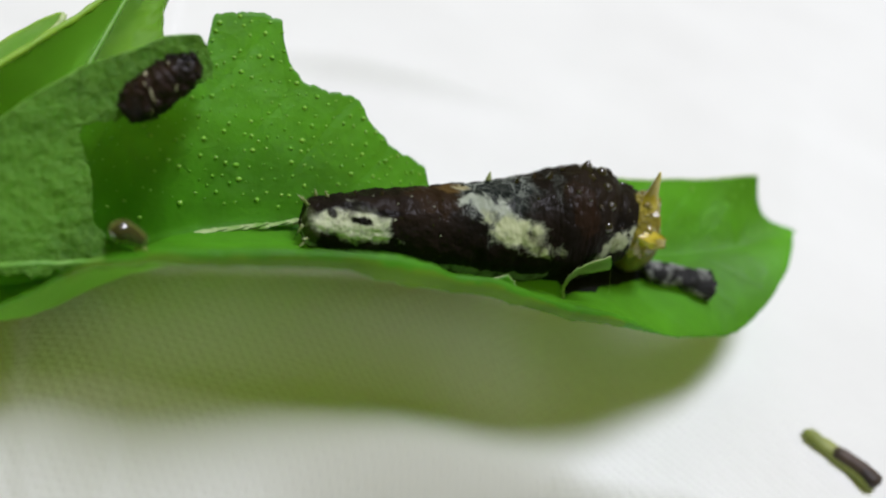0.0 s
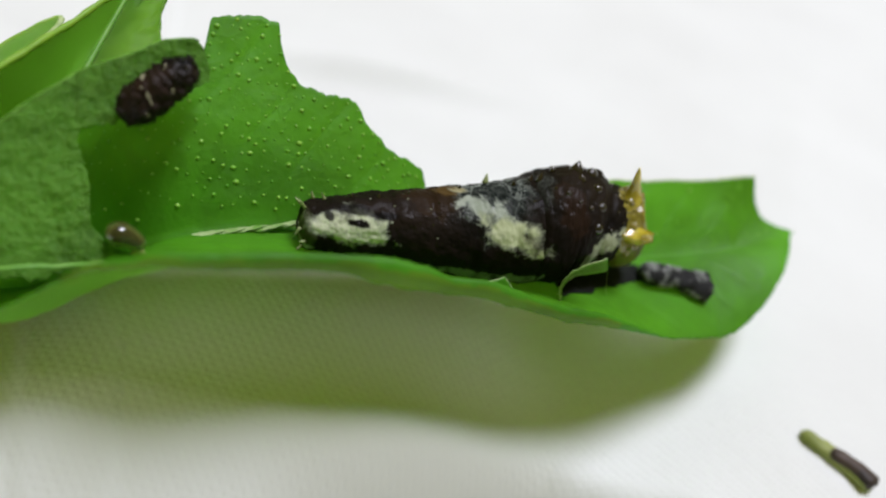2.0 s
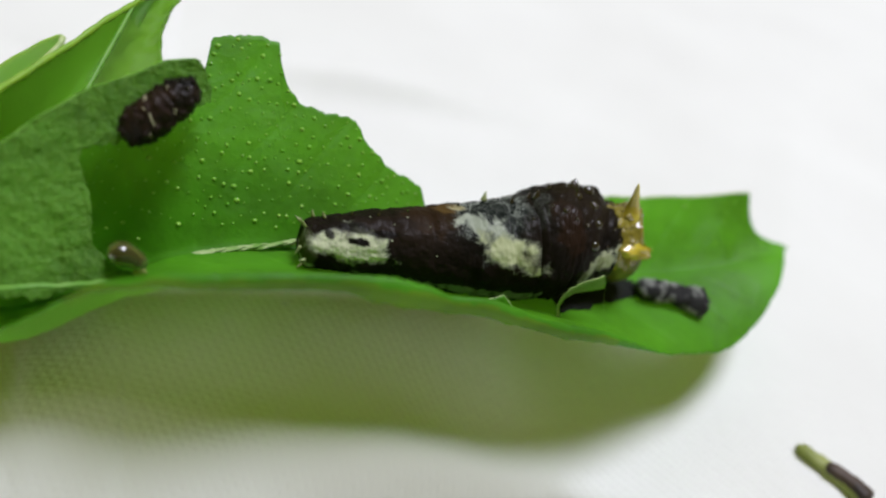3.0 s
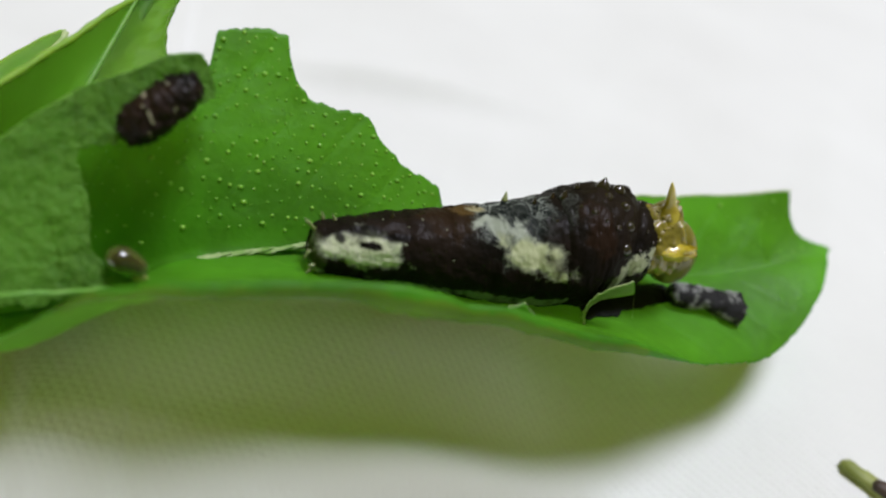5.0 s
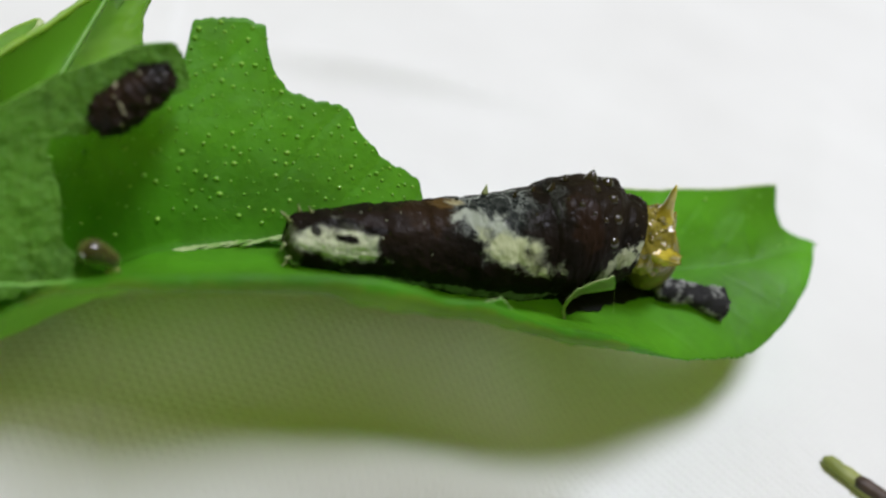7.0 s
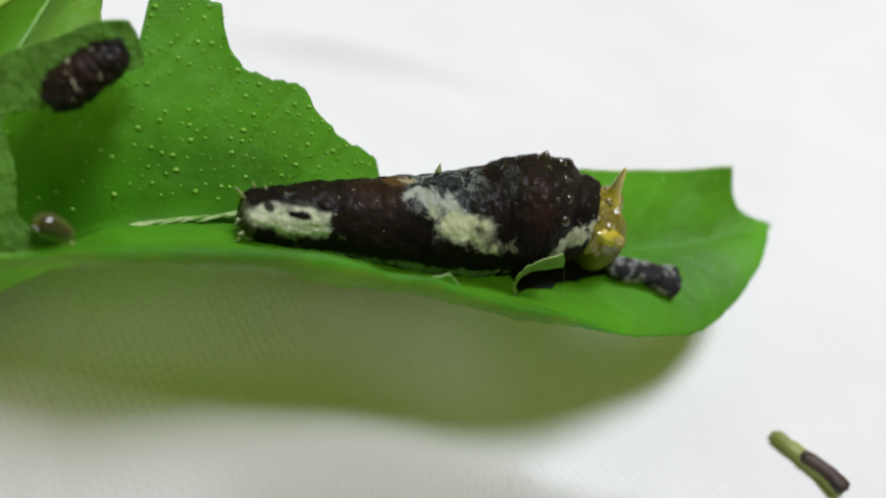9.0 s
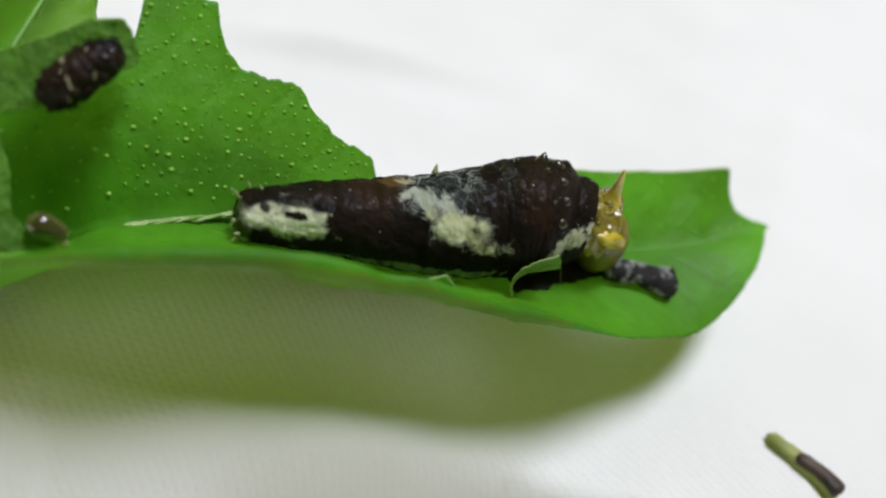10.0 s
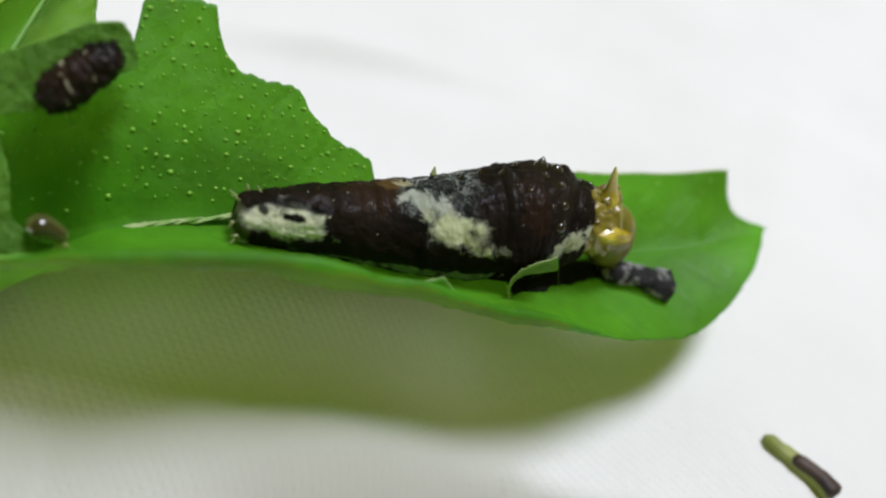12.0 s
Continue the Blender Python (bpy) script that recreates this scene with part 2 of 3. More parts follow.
SCRAP = plain("scrap_green", (0.2, 0.24, 0.045), (0.36, 0.39, 0.13), 420, 0.6, 0.0001)
SCRAPB = plain("scrap_brown", (0.018, 0.010, 0.008), (0.075, 0.045, 0.03), 420, 0.6, 0.0001)


# ---- mesh helpers ----
def empty(name, m, label, category, group=""):
    ob = new(name)
    ob.empty_display_size = 0.002
    ob.matrix_world = m
    return tagged(ob, label, category, group)


def finish(name, bm, material, parent, label="", smooth=True):
    data = bpy.data.meshes.new(name)
    bm.to_mesh(data)
    bm.free()
    data.materials.append(material)
    for poly in data.polygons:
        poly.use_smooth = smooth
    ob = new(name, data)
    if parent is not None:
        ob.parent = parent
    if label:
        ob["label"] = label
    return ob


def part(name, bm, material, parent, label=""):
    return finish(name, bm, material, parent, label)


def bump3(p, size, seed=0.0):
    return noise.noise(Vector((p[0] / size + seed, p[1] / size - seed, p[2] / size + 2 * seed)))


def sheet(f, nu, nv):
    """A bmesh grid of f(a, b) in millimetres, a and b from 0 to 1."""
    bm = bmesh.new()
    rows = [[bm.verts.new([c * MM for c in f(i / nu, j / nv)]) for j in range(nv + 1)] for i in range(nu + 1)]
    for i in range(nu):
        for j in range(nv):
            bm.faces.new((rows[i][j], rows[i + 1][j], rows[i + 1][j + 1], rows[i][j + 1]))
    return bm


def thick(ob, t):
    mod = ob.modifiers.new("thickness", "SOLIDIFY")
    mod.thickness, mod.offset = t * MM, 0.0
    ob.data.materials.append(INNER)
    mod.material_offset = 1
    return ob


def tube(points, radii, sides=10, squash=1.0):
    """A closed tapered tube along points, in millimetres."""
    bm = bmesh.new()
    rings = []
    pts = [Vector(p) for p in points]
    run = (pts[-1] - pts[0]).normalized()
    ref = Vector((0, 1, 0)) if abs(run.z) > 0.75 else Vector((0, 0, 1))
    for i, p in enumerate(pts):
        d = (pts[min(i + 1, len(pts) - 1)] - pts[max(i - 1, 0)]).normalized()
        side = d.cross(ref)
        side = side.normalized() if side.length > 1e-3 else Vector((1, 0, 0))
        rise = side.cross(d).normalized()
        rings.append([bm.verts.new((p + float(radii[i]) * (math.cos(a) * side + squash * math.sin(a) * rise)) * MM)
                      for a in (2 * math.pi * k / sides for k in range(sides))])
    for a, b in zip(rings, rings[1:]):
        for k in range(sides):
            bm.faces.new((a[k], a[(k + 1) % sides], b[(k + 1) % sides], b[k]))
    bm.faces.new(rings[0][::-1])
    bm.faces.new(rings[-1])
    return bm


def blob(r, place=(0, 0, 0), stretch=(1, 1, 1), rough=0.0, size=1.0, level=3, seed=0.0):
    bm = bmesh.new()
    bmesh.ops.create_icosphere(bm, subdivisions=level, radius=1.0)
    for v in bm.verts:
        k = 1 + rough * bump3(v.co * r, size, seed)
        v.co = Vector([(place[i] + v.co[i] * r * stretch[i] * k) * MM for i in range(3)])
    return bm


def curve(x, xs, ys):
    """Smooth table look-up."""
    x = min(max(x, xs[0]), xs[-1])
    i = max(j for j in range(len(xs) - 1) if xs[j] <= x)
    h = (x - xs[i]) / (xs[i + 1] - xs[i])

    def slope(k):
        if k == 0 or k == len(xs) - 1:
            return 0.0
        return (ys[k + 1] - ys[k - 1]) / (xs[k + 1] - xs[k - 1])
    d = xs[i + 1] - xs[i]
    a, b = slope(i) * d, slope(i + 1) * d
    return ys[i] * (2 * h**3 - 3 * h**2 + 1) + a * (h**3 - 2 * h**2 + h) + ys[i + 1] * (3 * h**2 - 2 * h**3) + b * (h**3 - h**2)


# The sprig's own space: x along the big leaf's midrib, y across it, away from the viewer, z up, in millimetres.
SPRIG = pose(-18 * MM, 36.2 * MM, 0, 0, 0, 25)


# ---- tissue and table ----
def ground_height(x, y):
    """Height of the tissue in millimetres at x, y in millimetres."""
    h = 0.75 * bump3((x, y, 0), 26, 3.1) + 0.3 * bump3((x, y, 5), 9, 1.7) + 0.05 * bump3((x, 0.5 * y, 5), 2.2, 1.7)
    # folded layers, running towards the viewer
    for x0, y0, dx, dy, rise, wide in ((-14.9, 25.6, -0.375, 0.927, 0.4, 0.1), (-20.6, 25.0, -0.47, 0.88, -0.5, 0.22)):
        d = (x - x0) * dy - (y - y0) * dx
        h += rise / (1 + math.exp(max(-40, min(40, d / wide))))
    # soft creases
    for x0, y0, ang, amp, wide, long in ((-13, 82, 18, 2.3, 2.6, 16), (3, 27.5, 10, 0.4, 2.2, 13), (-8, 22, 30, 0.7, 2.0, 10), (40, 90, 75, 0.8, 4, 40), (52, 60, 70, 0.5, 3, 30)):
        c, s = math.cos(radians(ang)), math.sin(radians(ang))
        a, b = (x - x0) * c + (y - y0) * s, -(x - x0) * s + (y - y0) * c
        h += amp * math.exp(-(b / wide) ** 2 - (a / long) ** 2)
    # crumpled heaps that prop the sprig up from below
    c, sn = math.cos(radians(25)), math.sin(radians(25))
    a, b = (x + 18) * c + (y - 36.2) * sn, -(x + 18) * sn + (y - 36.2) * c
    w = float(np.interp(a, (-8, 3, 8, 13, 18, 30), (4.0, 5.5, 5.5, 4.2, 2.4, 1.8)))
    ramp = min(1, max(0, (b + 8) / 9))
    ramp = 3.4 * ramp * ramp * (3 - 2 * ramp)
    steep = 1.7 * max(0, b - 0.8) if b < w else 1.7 * (w - 0.8)
    lift = (ramp + steep) * (1 if b < w else math.exp(-((b - w) / 1.3) ** 2))
    prop = lift / (1 + math.exp((a - 27) / 2.0)) / (1 + math.exp((-6 - a) / 1.5))
    prop += 5.2 * math.exp(-((a + 17) / 5.0) ** 2 - ((b - 0.5) / 3.5) ** 2)
    prop += 6.6 * math.exp(-((a - 41.5) / 4.0) ** 2 - ((b - 1.0) / 2.2) ** 2)
    # the sheet falls away towards the viewer
    d = 35.0 - y + 0.27 * min(x, 14) - 0.3 * max(0, x - 22)
    fall = -1.02 * (0.92 + 0.38 * min(1, max(0, (x + 15) / 30))) * max(0, min(d, 24)) ** 2 / (max(0, d) + 2.5)
    # and rolls under, most of all below the larva
    e = min(9, max(0, d - 1.2))
    roll = 0.25 + 0.75 / (1 + math.exp(-(x + 4) / 2.5))
    fall -= 0.085 * roll * (e * e if e < 6 else 36 + 12 * (e - 6))
    # a fold that turns down steeply at the front
    g = min(6, max(-6, 32.2 + 0.47 * min(x, 13) - y))
    fall -= 4.0 * 0.6 * math.log(1 + math.exp(g / 0.6)) * math.exp(-((x - 6) / 10) ** 4)
    fall -= 3.3 * math.exp(-((x - 13) / 12) ** 2 - ((y - 40) / 9) ** 2)
    k = min(1, max(0, (x - 2) / 16))
    fall -= 0.0035 * max(0, 62 - y) ** 2 * k * k * (3 - 2 * k) * (1 - min(1, prop / 3)) if y > 20 else 6.17 * k * k * (3 - 2 * k)
    return h * (1 - 0.7 * min(1, prop / 4)) + prop * (1 + 0.05 * bump3((x, y, 0), 4, 2)) + fall


def tissue():
    bm = bmesh.new()
    xs = sorted(set([*np.linspace(-260, -45, 30).round(2), *np.linspace(-45, 60, 400).round(2), *np.linspace(60, 420, 50).round(2)]))
    ys = sorted(set([*np.linspace(-160, 10, 24).round(2), *np.linspace(10, 110, 240).round(2), *np.linspace(110, 620, 70).round(2)]))
    grid = [[bm.verts.new((x * MM, y * MM, ground_height(x, y) * MM)) for y in ys] for x in xs]
    for i in range(len(xs) - 1):
        for j in range(len(ys) - 1):
            bm.faces.new((grid[i][j], grid[i + 1][j], grid[i + 1][j + 1], grid[i][j + 1]))
    ob = finish("ground_tissue", bm, TISSUE, None)
    return tagged(ob, "crumpled white tissue paper spread over the table", "tissue paper", kind="structure")


def table():
    bm = bmesh.new()
    bmesh.ops.create_cube(bm, size=1.0)
    for v in bm.verts:
        v.co = Vector((v.co.x * 1.4 + 0.08, v.co.y * 1.2 + 0.25, v.co.z * 0.03 - 0.07))
    bmesh.ops.bevel(bm, geom=bm.edges[:], offset=0.004, segments=3, affect="EDGES")
    ob = finish("table_top", bm, TABLE, None, "", False)
    return tagged(ob, "plain beige table top under the tissue", "table", kind="structure")


tissue()
table()


# ---- the big leaf ----
def rib_height(s):
    return curve(s, (-22, -8, -3, 2, 10, 18, 27, 40, 52), (2.4, 3.0, 5.0, 7.7, 8.3, 7.4, 6.8, 6.9, 8.6))


def back_slope(s):
    return curve(s, (-22, 8, 13, 18, 35, 52), (1.25, 1.25, 1.28, 1.12, 0.95, 0.8))


def back_width(s):
    """Width of the far half; bites leave hard corners."""
    w = np.interp(s, (-22, -14, -8, -5, -2, 1, 3.0, 3.5, 4.3, 6.8, 7.85, 8.0, 8.4, 9.4, 11.3, 13.1, 14.0, 15.5, 17.2, 18.3, 18.8, 22.6, 27.3, 34.8, 40.7, 48.35, 48.5, 48.7, 49.2, 50.0, 50.9, 51.6, 52.3),
                  (0.3, 3.6, 5.9, 6.0, 5.7, 5.5, 6.5, 8.5, 8.7, 8.8, 8.6, 7.7, 6.9, 6.1, 5.8, 5.8, 4.9, 4.25, 3.95, 3.65, 2.5, 2.6, 3.0, 4.5, 4.7, 4.6, 4.2, 3.5, 2.65, 2.15, 1.8, 1.65, 1.3))
    return float(w) + (0.10 * bump3((s, 0, 0), 0.7) + 0.09 * bump3((s, 3, 0), 0.28)) * (0 if w < 0.5 else 1 if s < 34 else 0.3)


def front_reach(s):
    return curve(s, (-22, -14, -8, -5, -3, 0, 12, 20, 28, 34, 38, 42.5, 44.8, 46.9, 49.2, 50.5, 52.3), (0.3, 5.5, 7.2, 7.6, 8.1, 9.3, 9.7, 9.8, 9.4, 8.8, 8.1, 7.25, 6.0, 4.6, 2.5, 0.8, -1.3))


def front_width(s):
    w = front_reach(s)
    return w + (0.12 * bump3((s, 7, 0), 1.1) + (0.06 if s < 28 else 0.15) * bump3((s, 9, 0), 0.33)) * (1 if s < 50 else 0)


def front_lift(s):
    return curve(s, (-22, -8, -6, -4, -2, 0, 6, 14, 20, 26, 31, 36, 44, 52), (3.8, 5.3, 5.6, 5.85, 5.4, 4.5, 3.3, 2.3, 1.9, 1.4, 0.7, -0.6, -2.0, 0.0))


def front_curl(s):
    """How far the near margin turns up."""
    return curve(s, (-22, -8, -4, -2, 0, 2, 4, 6, 10, 14, 16, 19, 22, 26, 32, 37, 52), (0.0, 0.0, 0.5, 1.2, 1.5, 1.2, 1.3, 1.5, 1.85, 1.65, 1.75, 1.8, 1.3, 0.75, 0.3, 0.0, 0.0))


def margin_roll(s):
    """Height of the near margin's rounded roll, from its crest down to its edge."""
    return curve(s, (-22, -5, -1, 3, 9.8, 13, 15, 17, 19.2, 21, 23, 26, 29, 32, 36, 52), (0, 0, 0.6, 0.95, 1.05, 1.8, 1.7, 1.2, 1.3, 1.3, 0.95, 1.0, 0.8, 0.35, 0, 0))


def leaf_point(s, v):
    """The big leaf's surface at s along and v across."""
    if v >= 0:
        q = min(v / 1.2, 1.0)
        z = rib_height(s) + back_slope(s) * (v - 0.6 + 0.6 * (1 - q) ** 2 if v > 1.2 else v * v / 2.4)
        z += back_slope(s) * (0.6 if v > 1.2 else 0.5 * v)
        m = min(1, max(0, (s - 31) / 6))
        m = m * m * (3 - 2 * m)
        bow = 1.2 + 1.4 * min(1, max(0, (s - 45.5) / 3))
        z = (1 - m) * z + m * (rib_height(s) + back_slope(s) * v**bow / 4.6 ** (bow - 1))
        # the blade swells towards the leaf piece that leans over it
        z += 3.2 * math.exp(-((s + 1.5) / 4.2) ** 2) * min(1, max(0, v - 0.4) / 2.2) * min(1, max(0, 9.5 - v) / 3)
        inner = min(1, v / 3) * min(1, max(0, back_width(s) - v) / 1.2)
        z += 0.16 * bump3((s, v, 0), 5.0, 4.0) * min(1, v / 3) + (0.3 * bump3((s, v, 0), 3.0, 6.0) + 0.07 * bump3((s, v, 0), 1.1, 2.0)) * inner
    else:
        # the near half rises to a crest, then rolls over and down to its edge
        reach, c, d = max(front_reach(s), 0.3), front_curl(s), margin_roll(s)
        k, kc = -v / reach, 1 - 0.18 * min(1, d / 0.6)
        edge = reach * (1 - 0.03 * c)
        crest = edge - 0.15 * d
        m = min(1, max(0, (s - 33) / 5))
        if k < kc:
            q = k / kc
            z = rib_height(s) + front_lift(s) * q ** (1.2 + 0.8 * m + 1.2 * min(1, max(0, (-1 - s) / 4))) + (c + d) * q**5
            z += 0.15 * bump3((s, v, 0), 5.0, 9.0) * min(1, -v / 3)
            v = -crest * q
        else:
            h = (k - kc) / (1 - kc) if kc < 1 else 1 + (k - 1)
            z = rib_height(s) + front_lift(s) + c + d * (1 - h**1.6) + 0.15 * bump3((s, v, 0), 5.0, 9.0) * min(1, -v / 3)
            v = -(crest + (edge - crest) * h + 0.25 * d * math.sin(math.pi * min(1, h)))
            if kc == 1:
                v = -edge * k
    # shallow side veins
    d = (s - 1.15 * abs(v) + 40 + 0.5 * bump3((s, v, 0), 4.0, 8.0)) % 4.4 - 2.2
    z -= (0.09 if s < 30 else 0.04) * math.exp(-(d / 0.3) ** 2) * min(1, max(0, abs(v) - 0.3) / 1.5) * (1 if s < 46 else 0)
    return (s, v, z)


def big_leaf():
    leaf = empty("citrus_leaf", SPRIG, "large bitten green citrus leaf folded along its midrib", "leaf")

    def f(a, b):
        s = -22 + 74.28 * a
        lo, hi = -front_width(s), back_width(s)
        k = 2 * b - 1
        m = min(1, max(0, (s - 41) / 6))
        return leaf_point(s, (1 - m) * (hi * k if k > 0 else -lo * k) + m * (lo + (hi - lo) * b))
    blade = thick(part("blade", sheet(f, 560, 96), GREEN, leaf), 0.15)
    # the rolled near margin is more olive than the blade
    blade.data.materials.append(MARGIN)
    blade.data.materials.append(INNER)
    for poly in blade.data.polygons:
        i, j = divmod(poly.index, 96)
        s = -22 + 74.28 * (i + 0.5) / 560
        k = 1 - 2 * (j + 0.5) / 96
        if k > 0.885 - 0.03 * bump3((s, 0, 0), 2.0) and -4 < s < 30:
            poly.material_index = 2
    # midrib; its dark green paints in the shadow of the groove
    pts = [leaf_point(s, 0) for s in np.linspace(-21, 37, 80)]
    part("midrib", tube([(s, v, z - 0.18) for s, v, z in pts], [0.3 - 0.26 * (i / 79) ** 2 for i in range(80)], 10), DEEP, leaf, "midrib, dark green for the shadow of its groove")
    # oil glands, small raised dots
    rnd = random.Random(5)
    bm = bmesh.new()
    spots = []
    while len(spots) < 430:
        s, v = rnd.uniform(-8, 50), rnd.uniform(0.9, 8.6)
        if s > 30 and rnd.random() < 0.93 or v > back_width(s) - 0.15:
            continue
        if all((s - a) ** 2 + (v - b) ** 2 > 0.2 for a, b in spots):
            spots.append((s, v))
    for s, v in spots:
        x, y, z = leaf_point(s, v)
        r = rnd.choice((0.05, 0.07, 0.09, 0.12, 0.15)) * rnd.uniform(0.8, 1.2)
        m = Matrix.Translation(Vector((x, y - 0.075, z + (0.06 if s > 5 else 0.13))) * MM) @ Matrix.Rotation(radians(50), 4, "X") @ Matrix.Diagonal((r * rnd.uniform(0.9, 1.4) * MM, r * MM, 0.55 * r * MM, 1))
        bmesh.ops.create_icosphere(bm, subdivisions=1, radius=1.0, matrix=m)
    tagged(part("oil_gland_speckle", bm, GLAND, leaf, "pale raised oil glands"), kind="stuff")
    # fibres peeled off the midrib
    rnd = random.Random(8)
    for i in range(6):
        s0 = 2.2 + i * 1.3
        pts, rad = [], []
        off, wide = rnd.uniform(-0.1, 0.12), rnd.uniform(0.2, 0.27)
        for j in range(13):
            h = j / 12
            s = s0 + 2.5 * h
            pts.append((s, -0.15 + off + 0.03 * rnd.uniform(-1, 1), 7.9 + 0.17 * (s - 2.3) + 0.32 * (h - 0.4)))
            rad.append(0.03 + wide * math.sin(h**0.75 * math.pi) ** 0.8 * rnd.uniform(0.7, 1.2))
        part("peeled_fibre", tube(pts, rad, 8, 0.32), FIBRE, leaf, "pale torn fibre of the midrib")
    # thin light margin of the uneaten far edge
    rim = [leaf_point(s, back_width(s) - 0.02) for s in np.linspace(19.2, 48.3, 110)]
    part("leaf_rim", tube([(x, y, z + 0.04) for x, y, z in rim], [0.09] * 110, 6), SHRED, leaf, "thin light leaf edge")

    # a torn flap that arches up and hangs over beside the larva's head
    arch = [Vector(q) for q in ((27.15, -6.1, 7.3), (26.5, -6.1, 8.66), (26.48, -6.1, 9.55), (26.92, -6.1, 10.42), (27.74, -6.1, 11.09), (29.05, -6.1, 11.62))]
    hang = [Vector(q) for q in ((27.4, -5.7, 7.2), (26.8, -5.7, 8.6), (26.85, -5.75, 9.4), (27.45, -5.8, 9.85), (28.25, -5.85, 10.0), (29.5, -6.0, 10.42))]

    def flap(a, b):
        x = a * 5
        p = [curve(x, range(6), [q[c] for q in arch]) for c in range(3)]
        q = [curve(x, range(6), [q[c] for q in hang]) for c in range(3)]
        return tuple(p[c] + (q[c] - p[c]) * b + 0.11 * (1 - b) * bump3((x, 0, c), 0.3, c) - (0.25 * math.sin(b * math.pi) if c == 1 else 0) for c in range(3))
    thick(part("torn_flap", sheet(flap, 60, 12), GREEN, leaf, "torn flap of leaf curling over"), 0.08)
    part("torn_edge", tube([flap(a, 0.0) for a in np.linspace(0, 1, 50)], [0.035 + 0.012 * math.sin(3 * i) for i in range(50)], 6), SHRED, leaf, "pale torn edge of the flap")
    part("thread", tube([(29.35 + 0.15 * i, -6.05, 11.2 - 0.43 * i) for i in range(8)], [0.007] * 8, 5), SHRED, leaf, "fine pale thread")

    def tab(a, b):
        x, y, z = leaf_point(19.7 + 2.2 * a, -7.5)
        h = float(np.interp(a, (0, 0.5, 1), (0.35, 0.8, 0.0))) * b
        return (x, y + 0.5 * h, z + 0.05 + h)
    thick(part("torn_tab", sheet(tab, 14, 4), GREEN, leaf, "small torn tab"), 0.1)
    part("torn_edge", tube([tab(a, 1.0) for a in np.linspace(0, 1, 15)], [0.035] * 15, 6), SHRED, leaf)
    return leaf


big_leaf()


# ---- the leaf piece with its underside up, leaning in the fold ----
def under_point(s, v):
    z = 18.6 + 1.4 * (v - 4.2) - 0.04 * max(0, v + 3.8) * (4.6 - v)
    return (s, v + 0.25 * bump3((s, v, 0), 4, 2) + 0.12 * bump3((s, v, 0), 0.75, 5) + 0.08 * bump3((s, v, 0), 0.36, 7), z + 0.2 * bump3((s, v, 4), 3, 6))


def folded_leaf():
    leaf = empty("folded_leaf", SPRIG, "pale leaf piece with its matt underside up and a bitten edge", "leaf")

    def top(s):
        return float(np.interp(s, (-26, -18, -9.4, -7.8, -6.1, -3.5, -2.1, 0.6, 2.6, 3.0, 3.4), (-1.7, -1.3, 0.83, 1.7, 2.53, 3.47, 3.78, 4.46, 4.65, 4.4, 3.75)))

    def edge(v):
        """The inner edge below the tip, eaten."""
        return float(np.interp(v, (-3.8, -2.85, -2.5, -1.7, -0.2, 1.2, 1.6), (-1.6, -0.6, -2.0, -3.1, -3.2, -3.9, -3.75))) + 0.10 * bump3((v, 0, 0), 0.25)

    def f(a, b):
        s = -10.0
        for _ in range(6):
            lo = max(-3.8, -3.1 + 0.06 * s)
            v = lo + (top(s) + 0.04 * bump3((s, 1, 0), 0.5) - lo) * b
            s = -26 + (edge(v) + 26) * a
        return under_point(s, v)

    def tip(a, b):
        s = -3.95 + 7.35 * a
        lo = float(np.interp(s, (-4.0, -3.7, -3.0, -0.3, 0.9, 2.5, 3.2), (1.45, 1.65, 1.75, 2.1, 2.45, 3.05, 3.4))) + 0.14 * bump3((s, 5, 0), 0.4)
        hi = max(top(s) + 0.04 * bump3((s, 1, 0), 0.5), lo + 0.02)
        x, y, z = under_point(s, lo + (hi - lo) * b)
        return (x, y - 0.01, z)
    bm = sheet(f, 200, 100)
    more = bpy.data.meshes.new("tip")
    tip_bm = sheet(tip, 120, 40)
    tip_bm.to_mesh(more)
    tip_bm.free()
    bm.from_mesh(more)
    bpy.data.meshes.remove(more)
    thick(part("blade", bm, PALE, leaf), 0.2)
    rim = [under_point(s, top(s) - 0.03) for s in np.linspace(-25, 2.7, 90)]
    part("leaf_rim", tube([(x, y + 0.03, z - 0.04) for x, y, z in rim], [0.15] * 90, 8), RIB_SOFT, leaf, "rounded light leaf edge")
    pts = [under_point(s, -2.95 + 0.06 * s) for s in np.linspace(-25, -0.6, 40)]
    part("midrib", tube([(x, y - 0.1, z) for x, y, z in pts], [0.34 - 0.14 * i / 39 for i in range(40)], 12, 0.7), RIB_SOFT, leaf, "pale raised midrib")

    def ragged(a, b):
        s = -12 + 10.5 * a
        drop = 0.35 + 0.7 * bump3((s, 0, 0), 1.7) + 0.3 * bump3((s, 0, 0), 0.4)
        x, y, z = under_point(s, -3.05 + 0.06 * s)
        d = max(0.1, drop) * (1 - b)
        return (x, y - 0.2 - 0.65 * d, z + 0.05 - 0.85 * d)
    thick(part("torn_margin", sheet(ragged, 140, 5), PALE, leaf, "ragged torn margin below the rib"), 0.12)
    return leaf


folded_leaf()


